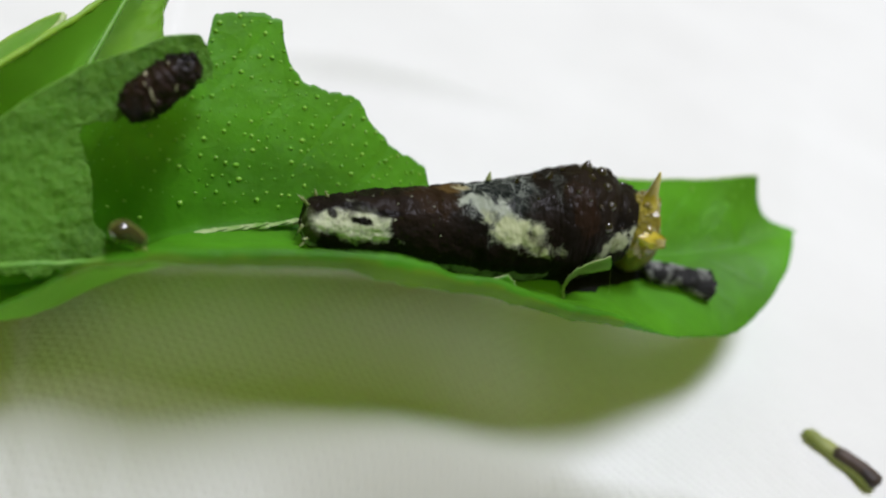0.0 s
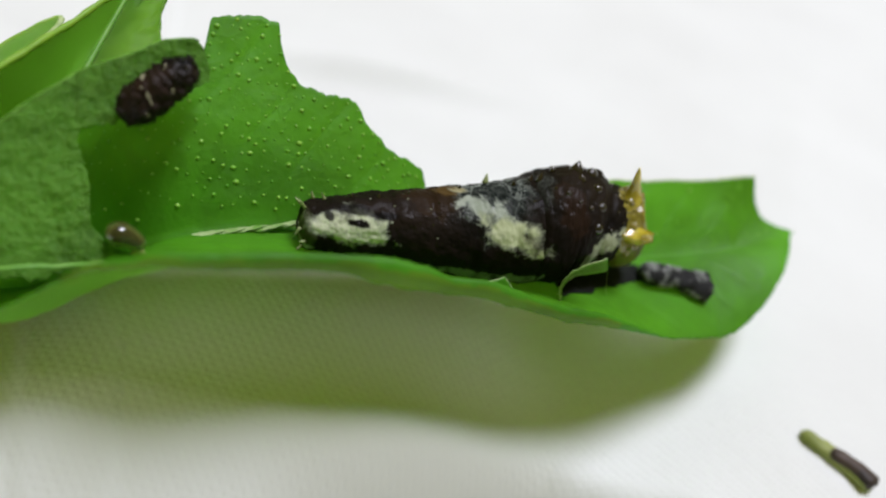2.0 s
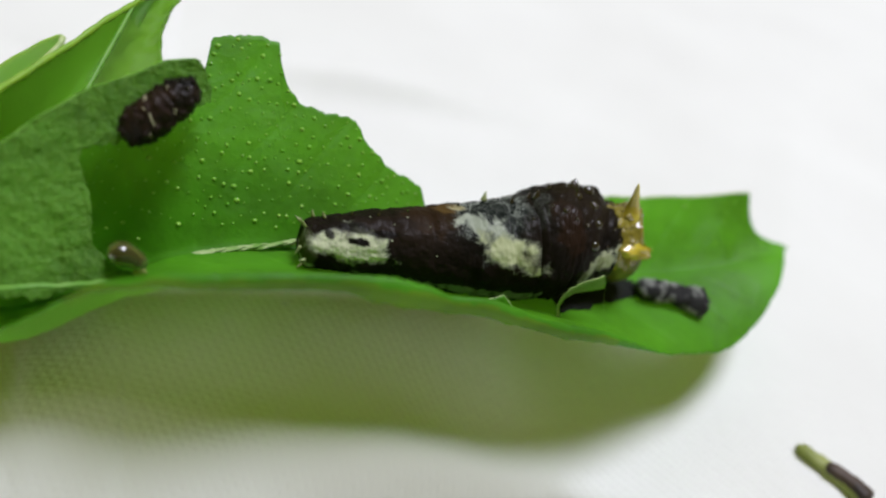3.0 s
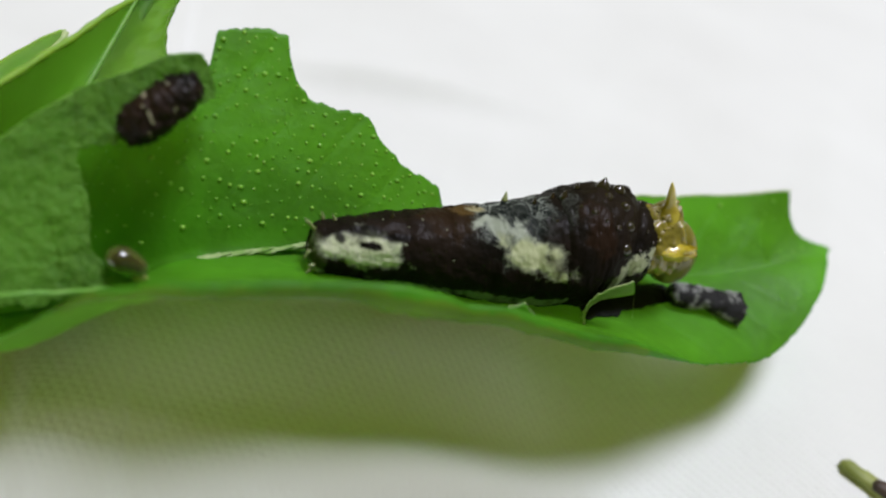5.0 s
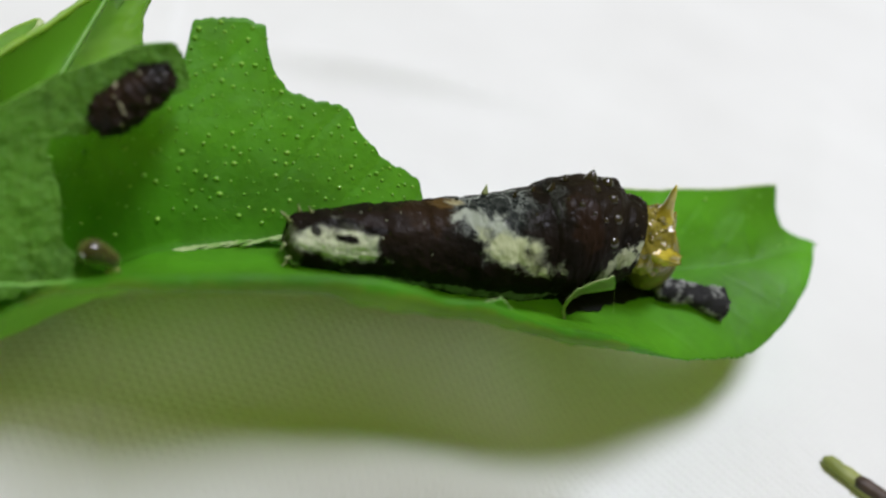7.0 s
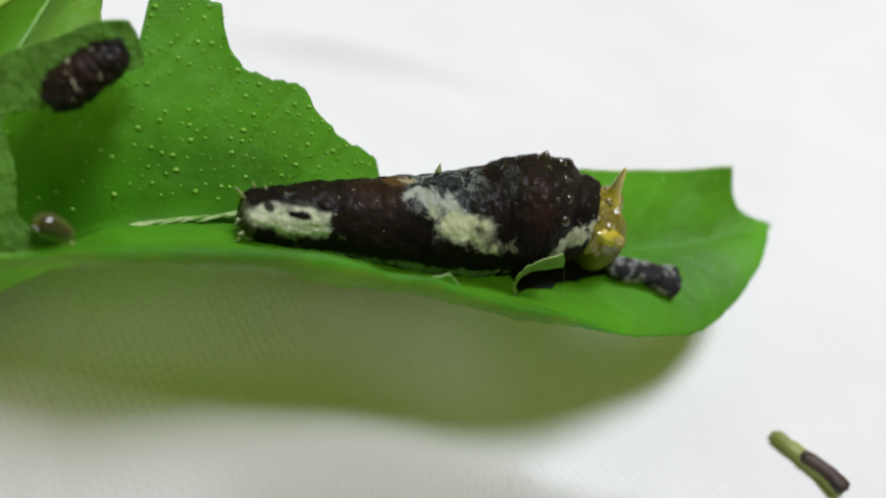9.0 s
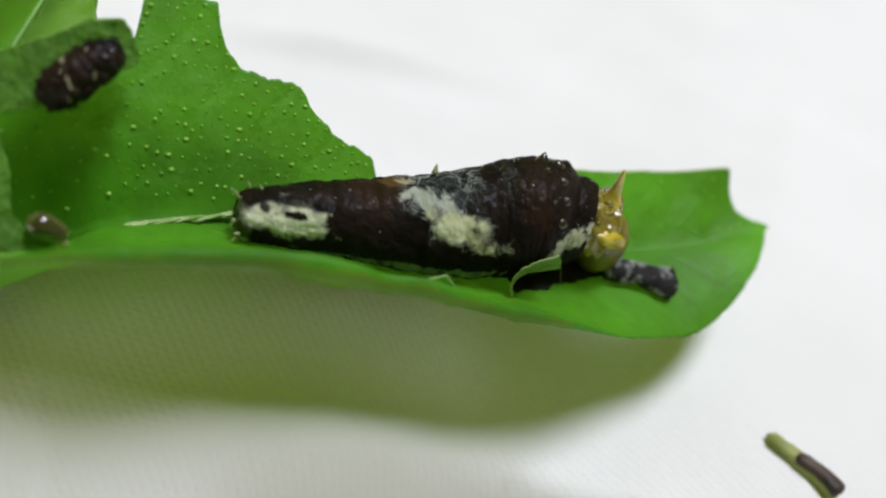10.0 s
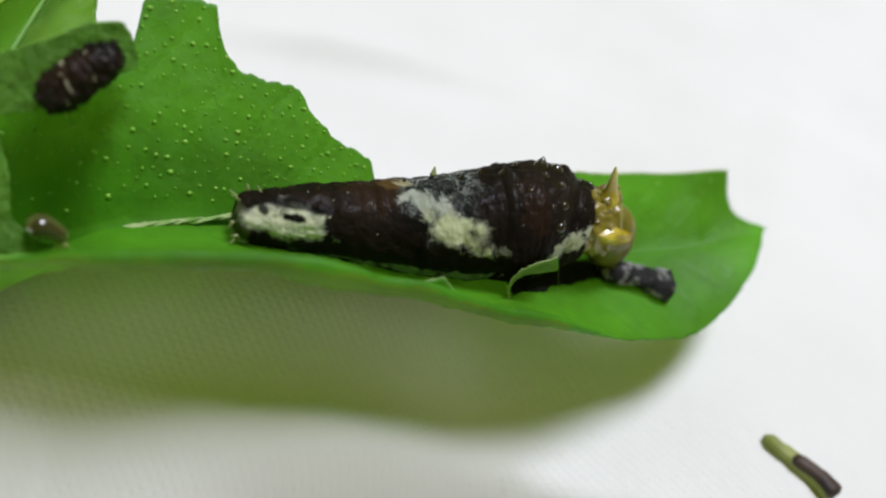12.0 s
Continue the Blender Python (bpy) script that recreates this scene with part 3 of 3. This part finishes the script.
# ---- leaves behind ----
def ruled(a0, a1, b0, b1, bulge, seed):
    """A leaf surface between the line a0-a1 and the line b0-b1, millimetres, gently bulged."""
    a0, a1, b0, b1 = (Vector(p) for p in (a0, a1, b0, b1))

    def f(a, b):
        p = a0.lerp(a1, a).lerp(b0.lerp(b1, a), b)
        q = 4 * b * (1 - b)
        return tuple(p + Vector((0, -0.4, 0.9)) * (bulge * q + 0.18 * bump3((a * 14, b * 4, 0), 1.6, seed)))
    return f


def rear_leaf():
    leaf = empty("citrus_leaf", pose(0, 0, 0), "green citrus leaf creased along a pale vein behind the folded piece", "leaf", "leaves behind")
    wide = ruled((-29.2, 27, 14.2), (-24.3, 51.5, 19.2), (-28.6, 36.5, 8.5), (-24.15, 40.6, 14.8), -0.2, 2.0)
    thick(part("blade", sheet(wide, 90, 24), DEEP, leaf), 0.25)
    near = ruled((-24.1, 39.4, 14.85), (-25.2, 50.0, 19.0), (-21.2, 44.8, 15.5), (-22.9, 51.2, 18.9), -0.5, 4.0)

    def bitten(a, b):
        x, y, z = near(a, b)
        hollow = 0.9 * math.sin(math.pi * min(1, max(0, a))) * b * b
        return (x - hollow, y, z)
    thick(part("blade_side", sheet(bitten, 50, 24), DULL, leaf, "paler side of the crease"), 0.25)
    line = [Vector((-24.1, 39.2, 14.8)).lerp(Vector((-25.2, 50.3, 19.1)), i / 30) for i in range(31)]
    part("vein", tube([tuple(p + Vector((0, -0.1, 0.12))) for p in line], [0.2 - 0.08 * i / 30 for i in range(31)], 8), RIB_SOFT, leaf, "pale raised vein")
    rim = [wide(i / 50, 0.0) for i in range(51)]
    part("leaf_rim", tube(rim, [0.2 + 0.03 * math.sin(i * 1.7) for i in range(51)], 8), RIB, leaf, "light thickened leaf edge")
    return leaf


def far_leaf():
    leaf = empty("citrus_leaf", pose(0, 0, 0), "dark green citrus leaf at the back of the sprig", "leaf", "leaves behind")
    base = ruled((-33.4, 31, 12.1), (-30.0, 47.3, 15.1), (-31.2, 31, 10.6), (-29.0, 46.6, 14.3), 0.3, 6.0)

    def rounded(a, b):
        k = math.sqrt(max(0.01, 1 - (max(0, a - 0.8) / 0.2) ** 2))
        x, y, z = base(a, 0.5 + (b - 0.5) * k)
        return (x, y, z)
    thick(part("blade", sheet(rounded, 80, 20), DEEP, leaf), 0.25)
    part("leaf_rim", tube([rounded(i / 40, 0.0) for i in range(41)], [0.16] * 41, 6), RIB, leaf, "light thickened leaf edge")
    # whitish stripe running along the blade's lower side
    part("midrib", tube([tuple(Vector(rounded(i / 40, 0.86)) + Vector((0, -0.1, 0.15))) for i in range(41)], [0.22] * 41, 6), SHRED, leaf, "whitish stripe along the blade")
    return leaf


rear_leaf()
far_leaf()


# ---- the large larva ----
def half_height(s):
    return curve(s, (8.9, 9.3, 11, 15, 20, 24, 27.5, 29, 30, 30.6, 31.0, 32.0, 33.6), (0.9, 1.5, 1.85, 2.45, 3.2, 3.75, 4.1, 4.05, 3.85, 3.6, 3.3, 3.0, 2.5))


def axis_height(s):
    return curve(s, (9, 11, 15, 20, 24, 27.5, 30, 33), (10.1, 10.2, 10.15, 9.95, 10.15, 10.75, 10.9, 10.9))


AXIS_V = -1.5


def skin_point(s, deg, grow=0.0, rings=1.0, seed=0.0):
    """A point on the larva at s along it, deg round it from the back's middle towards the viewer."""
    a = radians(deg)
    r = half_height(s) + grow
    # segments bulge, furrows lie between them
    ring = abs(math.sin(math.pi * (s - 9.2) / 2.75))
    r *= 1 + 0.035 * rings * (min(1, ring * 2.2) - 1) * 1.6
    y, z = -math.sin(a), math.cos(a)
    k = 0.12 * bump3((s, y * r, z * r), 1.1, seed) + 0.065 * bump3((s, y * r, z * r), 0.45, seed + 3) + 0.035 * bump3((s, y * r, z * r), 0.2, seed)
    if seed:
        k += 0.10 * bump3((s, y * r, z * r), 1.9, seed + 7) + 0.05 * abs(bump3((s, y * r, z * r), 0.7, seed + 5))
    r += k
    flat = 0.9 if z < -0.5 else 1.0
    # the front end turns away from the viewer
    bend = min(1, max(0, (s - 26.5) / 3.5))
    return Vector((s + 0.4 * bend * y * r, AXIS_V + y * r * 1.02, axis_height(s) + z * r * flat))


def skin(s0, s1, ns, nr, grow, rings, seed, close0=True, close1=True):
    """A length of the larva's body with its UV in millimetres along and degrees round."""
    bm = bmesh.new()
    layer = bm.loops.layers.uv.new("skin")
    degs = [-180 + 360 * j / nr for j in range(nr + 1)]
    ss = [s0 + (s1 - s0) * i / ns for i in range(ns + 1)]
    rows = []
    for i, s in enumerate(ss):
        edge = min(s - s0 if close0 else 9, s1 - s if close1 else 9)
        g = grow - (0.5 * max(0, 1 - edge / 0.55) ** 2)
        ring = [bm.verts.new(skin_point(s, d, g, rings, seed) * MM) for d in degs[:-1]]
        rows.append(ring + [ring[0]])
    for i in range(ns):
        for j in range(nr):
            face = bm.faces.new((rows[i][j], rows[i][j + 1], rows[i + 1][j + 1], rows[i + 1][j]))
            for loop, (p, q) in zip(face.loops, ((i, j), (i, j + 1), (i + 1, j + 1), (i + 1, j))):
                loop[layer].uv = (ss[p] / 100, degs[q] / 100)
    for ring, flip in ((rows[0][:-1], False), (rows[-1][:-1], True)):
        face = bm.faces.new(ring[::-1] if flip else ring)
        s = s1 if flip else s0
        for loop in face.loops:
            loop[layer].uv = (s / 100, 1.6)
    return bm


def knob(s, deg, r, tall, material, parent, name="tubercle", label="", grow=0.0, cone=0.35):
    """A wet wart on the skin, with a rounded tip; a larger cone makes it more pointed."""
    p = skin_point(s, deg, grow)
    c = Vector((s, AXIS_V, axis_height(s)))
    out = (p - c).normalized()
    bm = bmesh.new()
    bmesh.ops.create_icosphere(bm, subdivisions=2, radius=1.0)
    turn = out.to_track_quat("Z", "X").to_matrix()
    for v in bm.verts:
        q = v.co.copy()
        taper = 1 - cone * max(0, q.z)
        q = Vector((q.x * r * taper, q.y * r * taper, q.z * tall))
        v.co = (p + turn @ q) * MM
    return part(name, bm, material, parent, label)


def bristle(p, way, long, r, material, parent, name="bristle", label=""):
    p, way = Vector(p), Vector(way).normalized()
    pts = [p + way * long * h + Vector((0, 0, 0.12 * long * h * h)) for h in (0, 0.25, 0.5, 0.75, 1)]
    return part(name, tube([tuple(q) for q in pts], [r, r * 0.85, r * 0.6, r * 0.4, r * 0.1], 6), material, parent, label)


def larva():
    rnd = random.Random(11)
    top = empty("caterpillar", SPRIG, "large wet dark brown caterpillar with cream marks in the leaf fold", "caterpillar")
    abdomen = part("abdomen", skin(8.95, 26.8, 340, 220, 0.0, 0.6, 0.0), BODY_SKIN, top, "dark brown abdomen with cream marks and a marbled grey saddle")
    thorax = part("thorax", skin(25.1, 30.7, 140, 240, 0.07, 0.5, 1.0), THORAX_SKIN, top, "swollen dark brown thorax with wet warts")
    ring = skin(29.6, 32.8, 90, 180, 0.0, 0.9, 2.0, True, False)
    collar = part("collar", ring, COLLAR_SKIN, top, "black collar with whitish mottling below")
    # warts
    for s, deg, r, tall, cone in ((25.6, -8, 0.34, 0.62, 0.8), (28.2, -14, 0.62, 0.78, 0.75), (27.0, 20, 0.26, 0.24, 0.3), (28.3, 2, 0.4, 0.4, 0.5), (29.2, -10, 0.5, 0.46, 0.3), (29.5, 14, 0.40, 0.34, 0.2),
                                  (30.05, 34, 0.40, 0.3, 0.2), (30.15, 56, 0.42, 0.3, 0.2), (26.2, 12, 0.2, 0.26, 0.4),
                                  (26.7, -18, 0.25, 0.34, 0.6), (29.0, 36, 0.2, 0.12, 0.2), (27.9, 30, 0.16, 0.12, 0.3)):
        knob(s, deg, r, tall, BROWN, thorax, grow=0.02, cone=cone)
    for s, deg, r, tall in ((23.3, -10, 0.2, 0.4), (24.6, -14, 0.2, 0.36), (24.2, 20, 0.14, 0.16), (19.6, -16, 0.13, 0.2), (14.0, -6, 0.2, 0.3), (16.0, -8, 0.12, 0.18), (12.3, -14, 0.16, 0.3), (17.8, 14, 0.08, 0.1)):
        knob(s, deg, r, tall, BROWN, abdomen, cone=0.7)
    for s, deg, r in ((14.9, 16, 0.07), (15.8, 5, 0.06), (17.2, 22, 0.07), (17.6, 62, 0.08), (14.6, 44, 0.1), (13.4, -2, 0.06), (20.3, 30, 0.06)):
        knob(s, deg, r, r * 0.7, HAIR, abdomen, "pale_dot", "pale dot on the skin")
    for s, deg, r in ((31.4, 10, 0.2), (31.8, 34, 0.16), (31.5, 58, 0.15), (32.1, -14, 0.18), (32.3, 20, 0.13), (32.4, 48, 0.12), (31.3, -20, 0.2)):
        knob(s, deg, r, r, BROWN, collar)
    # spines along the back and at the tail
    p = skin_point(21.7, -28)
    bristle(p, (0.1, 0.4, 1), 0.6, 0.26, SPINE, abdomen, "back_spine", "greenish fleshy spine")
    for s, deg, way, long in ((9.3, 5, (-0.7, 0.1, 0.9), 0.9), (9.2, -25, (-0.9, 0.4, 0.6), 0.7), (9.9, -28, (-0.3, 0.2, 1), 0.6), (10.6, -20, (-0.5, 0.1, 0.8), 0.55), (9.0, 60, (-0.5, -0.3, -1), 0.9), (9.2, 120, (-0.7, -0.5, -0.4), 0.6), (9.3, 95, (-0.9, -0.4, 0.1), 0.5)):
        bristle(skin_point(s, deg), way, 0.85 * long, 0.13, SPINE, abdomen, "tail_spine", "pale tail spine")
    # fleshy feet along the underside
    for i in range(4):
        s = 16.2 + i * 2.7
        q = skin_point(s, 138)
        part("proleg", blob(1.0, (q.x, q.y + 0.5, q.z - 0.1), (0.8, 0.6, 0.7), 0.12, 0.6, 2, i), DARK, abdomen)

    # the head, which stretches and nods: shield, two horns, shell
    head = new("head")
    head.parent = top
    tagged(head, "pale yellow head drawn in and out of the collar")

    def barrel(a, b):
        ca = 2 * math.pi * b
        r = curve(a, (0, 0.3, 0.55, 0.8, 0.92, 1.0), (2.1, 2.2, 2.3, 2.25, 1.85, 0.05))
        q = (a * 4.2, math.sin(ca) * r, math.cos(ca) * r)
        r *= 1.0 + 0.12 * bump3(q, 0.8, 2.0) + 0.1 * bump3(q, 0.4, 6.0)
        return (30.3 + 4.6 * a - 0.12 * r * math.sin(ca), -1.7 - r * math.sin(ca) * (1 - 0.35 * math.cos(ca)), 11.6 + 1.02 * r * math.cos(ca))
    bm = sheet(barrel, 60, 90)
    bmesh.ops.remove_doubles(bm, verts=bm.verts, dist=1e-7)
    bmesh.ops.recalc_face_normals(bm, faces=bm.faces)
    part("neck_shield", bm, YELLOW, head, "wet translucent yellow neck")
    pad = [(32.0, -3.7, 10.9), (32.6, -3.85, 10.85), (33.2, -3.9, 10.8), (33.8, -3.9, 10.65), (34.4, -3.8, 10.5), (34.9, -3.7, 10.3), (35.2, -3.6, 10.2)]
    bm = tube([(x, y + 0.15, z + 0.85) for x, y, z in pad], [0.25, 0.42, 0.54, 0.56, 0.48, 0.34, 0.14], 32, 1.15)
    for v in bm.verts:
        v.co += Vector([0.34 * MM * bump3(v.co / MM, 0.42, k) + 0.16 * MM * bump3(v.co / MM, 0.2, k + 4) for k in (1, 2, 3)])
    part("face_pad", bm, BRIGHT, head, "bright yellow side of the neck")
    part("face_pad", blob(1.0, (33.9, -0.1, 11.0), (0.8, 0.7, 0.9), 0.18, 0.45, 3, 5.0), BRIGHT, head)
    hs = np.linspace(0, 1, 22)
    pts = [(33.4 + 0.12 * math.sin(h * 3.1) - 0.15 * h, -1.9, 12.7 + 3.45 * h) for h in hs]
    rad = [np.interp(h, (0, 0.2, 0.36, 0.5, 0.68, 0.85, 1), (1.4, 1.0, 0.62, 0.42, 0.3, 0.2, 0.06)) for h in hs]
    part("horn", tube(pts, rad, 18, 0.85), HORN, head, "pointed translucent yellow horn")
    shell = part("head_shell", blob(1.0, (34.45, -1.75, 9.85), (1.85, 1.95, 2.6), 0.05, 1.2, 4, 1.0), OLIVE, head, "smooth olive yellow head shell")
    for i in range(22):
        d, x = rnd.uniform(-25, 85), rnd.uniform(32.7, 34.1)
        q = (x - 0.7 * math.sin(radians(d)), -1.7 - 2.32 * math.sin(radians(d)) * (1 - 0.35 * math.cos(radians(d))), 11.6 + 2.3 * math.cos(radians(d)))
        part("wet_bump", blob(rnd.uniform(0.12, 0.28), q, (1.2, 0.8, 0.8), 0.3, 0.2, 2, i), YELLOW, head)
    return top, thorax, collar, head, shell


LARVA, THORAX, COLLAR, HEAD, SHELL = larva()


# ---- the small larva on the folded piece ----
def small_larva():
    rnd = random.Random(4)
    a, b = Vector(under_point(-1.55, 1.98)), Vector(under_point(2.55, 3.85))
    out = Vector((0, -0.81, 0.58))
    top = empty("caterpillar", SPRIG, "small dark brown caterpillar with cream flecks on the bitten leaf tip", "caterpillar")
    axis = (b - a).normalized()
    side = axis.cross(out).normalized()

    def spine(h):
        return a.lerp(b, h) + out * (0.85 + 0.25 * math.sin(h * math.pi))

    def radius(h):
        return 1.22 * max(0.004, 1 - abs(2 * h - 1) ** 3.2) ** 0.5 * (1.04 - 0.14 * h) * (0.97 + 0.06 * abs(math.sin(h * math.pi * 7)))
    bm = bmesh.new()
    rings = []
    for i in range(91):
        h = i / 90
        c = spine(h)
        ring = []
        for j in range(40):
            t = 2 * math.pi * j / 40
            d = math.cos(t) * out * 0.9 + math.sin(t) * side
            r = radius(h)
            r *= 1 + 0.16 * bump3(c + d * r, 0.4, 2.0) + 0.1 * bump3(c + d * r, 0.2, 1.0)
            ring.append(bm.verts.new((c + d * r) * MM))
        rings.append(ring)
    for p, q in zip(rings, rings[1:]):
        for j in range(40):
            bm.faces.new((p[j], p[(j + 1) % 40], q[(j + 1) % 40], q[j]))
    bm.faces.new(rings[0][::-1])
    bm.faces.new(rings[-1])
    body = part("body", bm, DARK, top)
    for i in range(9):
        for t in (-75, -40, -5, 35, 70):
            h = 0.06 + 0.11 * i + rnd.uniform(-0.05, 0.05)
            t += rnd.uniform(-16, 16)
            d = math.cos(radians(t)) * out + math.sin(radians(t)) * side
            p = spine(h) + d * radius(h) * 0.92
            r = rnd.uniform(0.08, 0.26)
            part("tubercle", blob(r, tuple(p), (1, 1, 1), 0.3, 0.15, 2, i + t), DARK, body)
            if abs(t) > 60 or i in (0, 8):
                bristle(p, d + axis * rnd.uniform(-0.6, 0.6), rnd.uniform(0.3, 0.5), 0.06, DARK, body)
    for h, t0, t1, w in ((0.36, -30, 40, 0.04), (0.45, -62, -46, 0.055), (0.6, 22, 40, 0.025), (0.24, 36, 58, 0.025), (0.7, -50, -34, 0.022)):
        pts = []
        for k in range(7):
            t = radians(t0 + (t1 - t0) * k / 6)
            d = math.cos(t) * out * 0.9 + math.sin(t) * side
            pts.append(tuple(spine(h + 0.02 * math.sin(k)) + d * (radius(h) * 1.03)))
        part("cream_fleck", tube(pts, [w * 0.4, w, w * 0.8, w * 1.1, w * 0.7, w, w * 0.3], 6), MARK, body, "cream fleck")
    p = spine(0.86) + out * 0.85
    part("wet_bump", blob(0.12, tuple(p), (1, 1, 1), 0, 1, 2), BROWN, body)
    return top


small_larva()


# ---- small things ----
def amber_bead():
    top = empty("resin_bead", SPRIG, "glossy brown translucent bead on the eaten leaf edge", "bead")
    hs = np.linspace(0, 1, 25)
    pts = [(-2.25 + 2.15 * h, -2.5 - 0.35 * h, 9.75 + 0.35 * math.sin(2.2 * h) - 1.05 * h * h) for h in hs]
    rad = [float(np.interp(h, (0, 0.04, 0.12, 0.3, 0.45, 0.65, 0.85, 0.95, 1), (0.05, 0.35, 0.62, 0.83, 0.82, 0.68, 0.56, 0.36, 0.05))) for h in hs]
    part("bead", tube(pts, rad, 24, 0.95), BEAD, top)
    part("green_fleck", blob(0.4, (-0.4, -3.15, 8.9), (1.0, 0.4, 0.8), 0.3, 0.3, 2, 3.0), SCRAP, top, "yellow-green fleck")
    return top


amber_bead()


def shed_skin():
    top = empty("shed_skin", SPRIG, "crumpled dark grey shed skin lying on the leaf", "shed skin")
    a, b = Vector(leaf_point(35.4, -2.6)), Vector(leaf_point(41.0, -4.05))
    pts, rad = [], []
    for i in range(25):
        h = i / 24
        p = a.lerp(b, h)
        p.z = leaf_point(p.x, p.y)[2] + 0.75 + 0.15 * math.sin(5 * h)
        pts.append(tuple(p))
        rad.append(0.8 + 0.5 * h + 0.1 * math.sin(9 * h) if 0 < i < 24 else 0.6)
    bm = tube(pts, rad, 20, 0.8)
    for v in bm.verts:
        v.co += Vector([0.22 * MM * bump3(v.co / MM, 0.6, k) for k in (1, 2, 3)])
    part("skin_roll", bm, MOULT, top)

    # added black sheet on the blade, in place of the flap's dark shadow
    def flat(a, b):
        s = 27.3 + 8.6 * a
        near = float(np.interp(s, (26.9, 29.3, 31.5, 34.3, 36), (-4.8, -4.2, -3.5, -3.0, -2.7))) + 0.25 * bump3((s, 0, 0), 0.9)
        x, y, z = leaf_point(s, near + (-1.0 - near) * b)
        lift = 0.1 + 0.22 * math.sin(math.pi * b) + 0.07 * bump3((s, b * 4, 0), 0.5, 3.0)
        return (x, y, z + lift)
    wall = part("shade_sheet", sheet(flat, 60, 24), FLAP_SHADE, top, "black sheet standing in for the shade behind the torn flap").modifiers.new("thickness", "SOLIDIFY")
    wall.thickness, wall.offset = 0.08 * MM, 1.0
    return top


shed_skin()


def scrap():
    h0 = ground_height(31.6, 45.5)
    top = empty("bud_scrap", pose(0, 0, 0), "green and brown bud scrap lying on the tissue", "plant scrap")
    a, b = Vector((31.6, 45.5, h0 + 0.42)), Vector((36.7, 41.95, ground_height(36.7, 41.95) + 0.5))

    def piece(h0, h1, r0, r1, bend):
        pts = [a.lerp(b, h0 + (h1 - h0) * i / 14) + Vector((0.5 * bend * math.sin(i / 14 * math.pi), 0.6 * bend * math.sin(i / 14 * math.pi), 0)) for i in range(15)]
        rad = [r0 + (r1 - r0) * i / 14 for i in range(15)]
        rad[0] *= 0.3
        rad[-1] *= 0.5
        bm = tube([tuple(p) for p in pts], rad, 16, 0.75)
        for v in bm.verts:
            v.co += Vector([0.12 * MM * bump3(v.co / MM, 0.7, k) for k in (1, 2, 3)])
        return bm
    part("green_stalk", piece(0.0, 1.0, 0.62, 0.8, 0.4), SCRAP, top, "yellow-green stalk")
    bud = piece(0.36, 0.98, 0.55, 0.84, 0.4)
    for v in bud.verts:
        v.co += Vector((0.1, -0.08, 0.34)) * MM
    part("brown_bud", bud, SCRAPB, top, "dark brown withered bud")
    return top


scrap()


# ---- what moves ----
def nod(s, z, turn, s0=34.5, z0=11.1):
    """The head's pose in the larva's space: its jaw moved from (s0, z0) to (s, z) and turned about the cross axis."""
    return pose(s * MM, 0, z * MM) @ pose(0, 0, 0, 0, turn, 0) @ pose(-s0 * MM, 0, -z0 * MM)


def motions():
    jaw = [(0.0, 34.50, 10.85, 0), (0.5, 34.15, 10.8, -6), (1.0, 33.87, 10.85, -4), (1.5, 33.59, 11.15, -7), (2.0, 33.40, 11.45, -6), (2.5, 33.38, 11.50, -4), (3.0, 33.43, 11.55, -5), (3.2, 33.52, 11.5, -6),
           (4.8, 34.15, 11.55, -13), (5.0, 34.3, 11.9, -14), (5.5, 34.45, 12.25, -15), (6.0, 34.9, 11.1, -5), (6.5, 34.65, 10.7, 2), (7.0, 34.98, 10.85, 1), (7.5, 34.55, 10.85, 4), (7.7, 34.50, 10.65, 6),
           (9.5, 34.50, 10.5, 6), (10.0, 34.86, 10.6, 4), (10.5, 35.06, 10.58, 3), (11.0, 35.16, 10.9, 0), (11.5, 34.85, 11.2, -5), (12.0, 35.15, 11.27, -7)]
    walk(HEAD, [(t, nod(s, z, a)) for t, s, z, a in jaw])
    # the shell slides out of the neck and back
    slide = [(0.0, -0.55, 0.1), (1.0, -0.6, 0.1), (2.5, -0.7, 0.15), (3.2, -0.7, 0.15), (4.8, -0.35, 0.1), (5.5, 0.1, 0.1), (6.0, -0.2, 0.0), (6.5, -0.2, 0.0), (7.5, -0.15, 0.0), (9.5, 0.1, 0.0), (10.5, 0.15, 0.0), (12.0, 0.15, 0.05)]
    walk(SHELL, [(t, pose(s * MM, 0, z * MM)) for t, s, z in slide])
    chest = [(0.0, 0.0, 0.0), (0.5, -0.12, -0.02), (1.0, -0.2, -0.06), (1.5, -0.38, 0.0), (2.0, -0.52, 0.06), (2.5, -0.6, 0.05), (3.0, -0.62, 0.08), (4.8, -0.45, 0.08), (5.0, -0.4, 0.08), (5.5, -0.28, 0.06), (6.0, -0.08, 0.02),
             (6.5, 0.0, 0.1), (7.0, 0.05, 0.2), (7.5, 0.05, 0.2), (9.5, 0.2, 0.16), (10.0, 0.25, 0.1), (10.5, 0.35, 0.0), (11.0, 0.35, -0.02), (11.5, 0.36, -0.06), (12.0, 0.36, -0.05)]
    walk(THORAX, [(t, pose(s * MM, 0, z * MM)) for t, s, z in chest])
    walk(COLLAR, [(t, pose(1.1 * s * MM, 0, 0.6 * z * MM)) for t, s, z in chest])


motions()
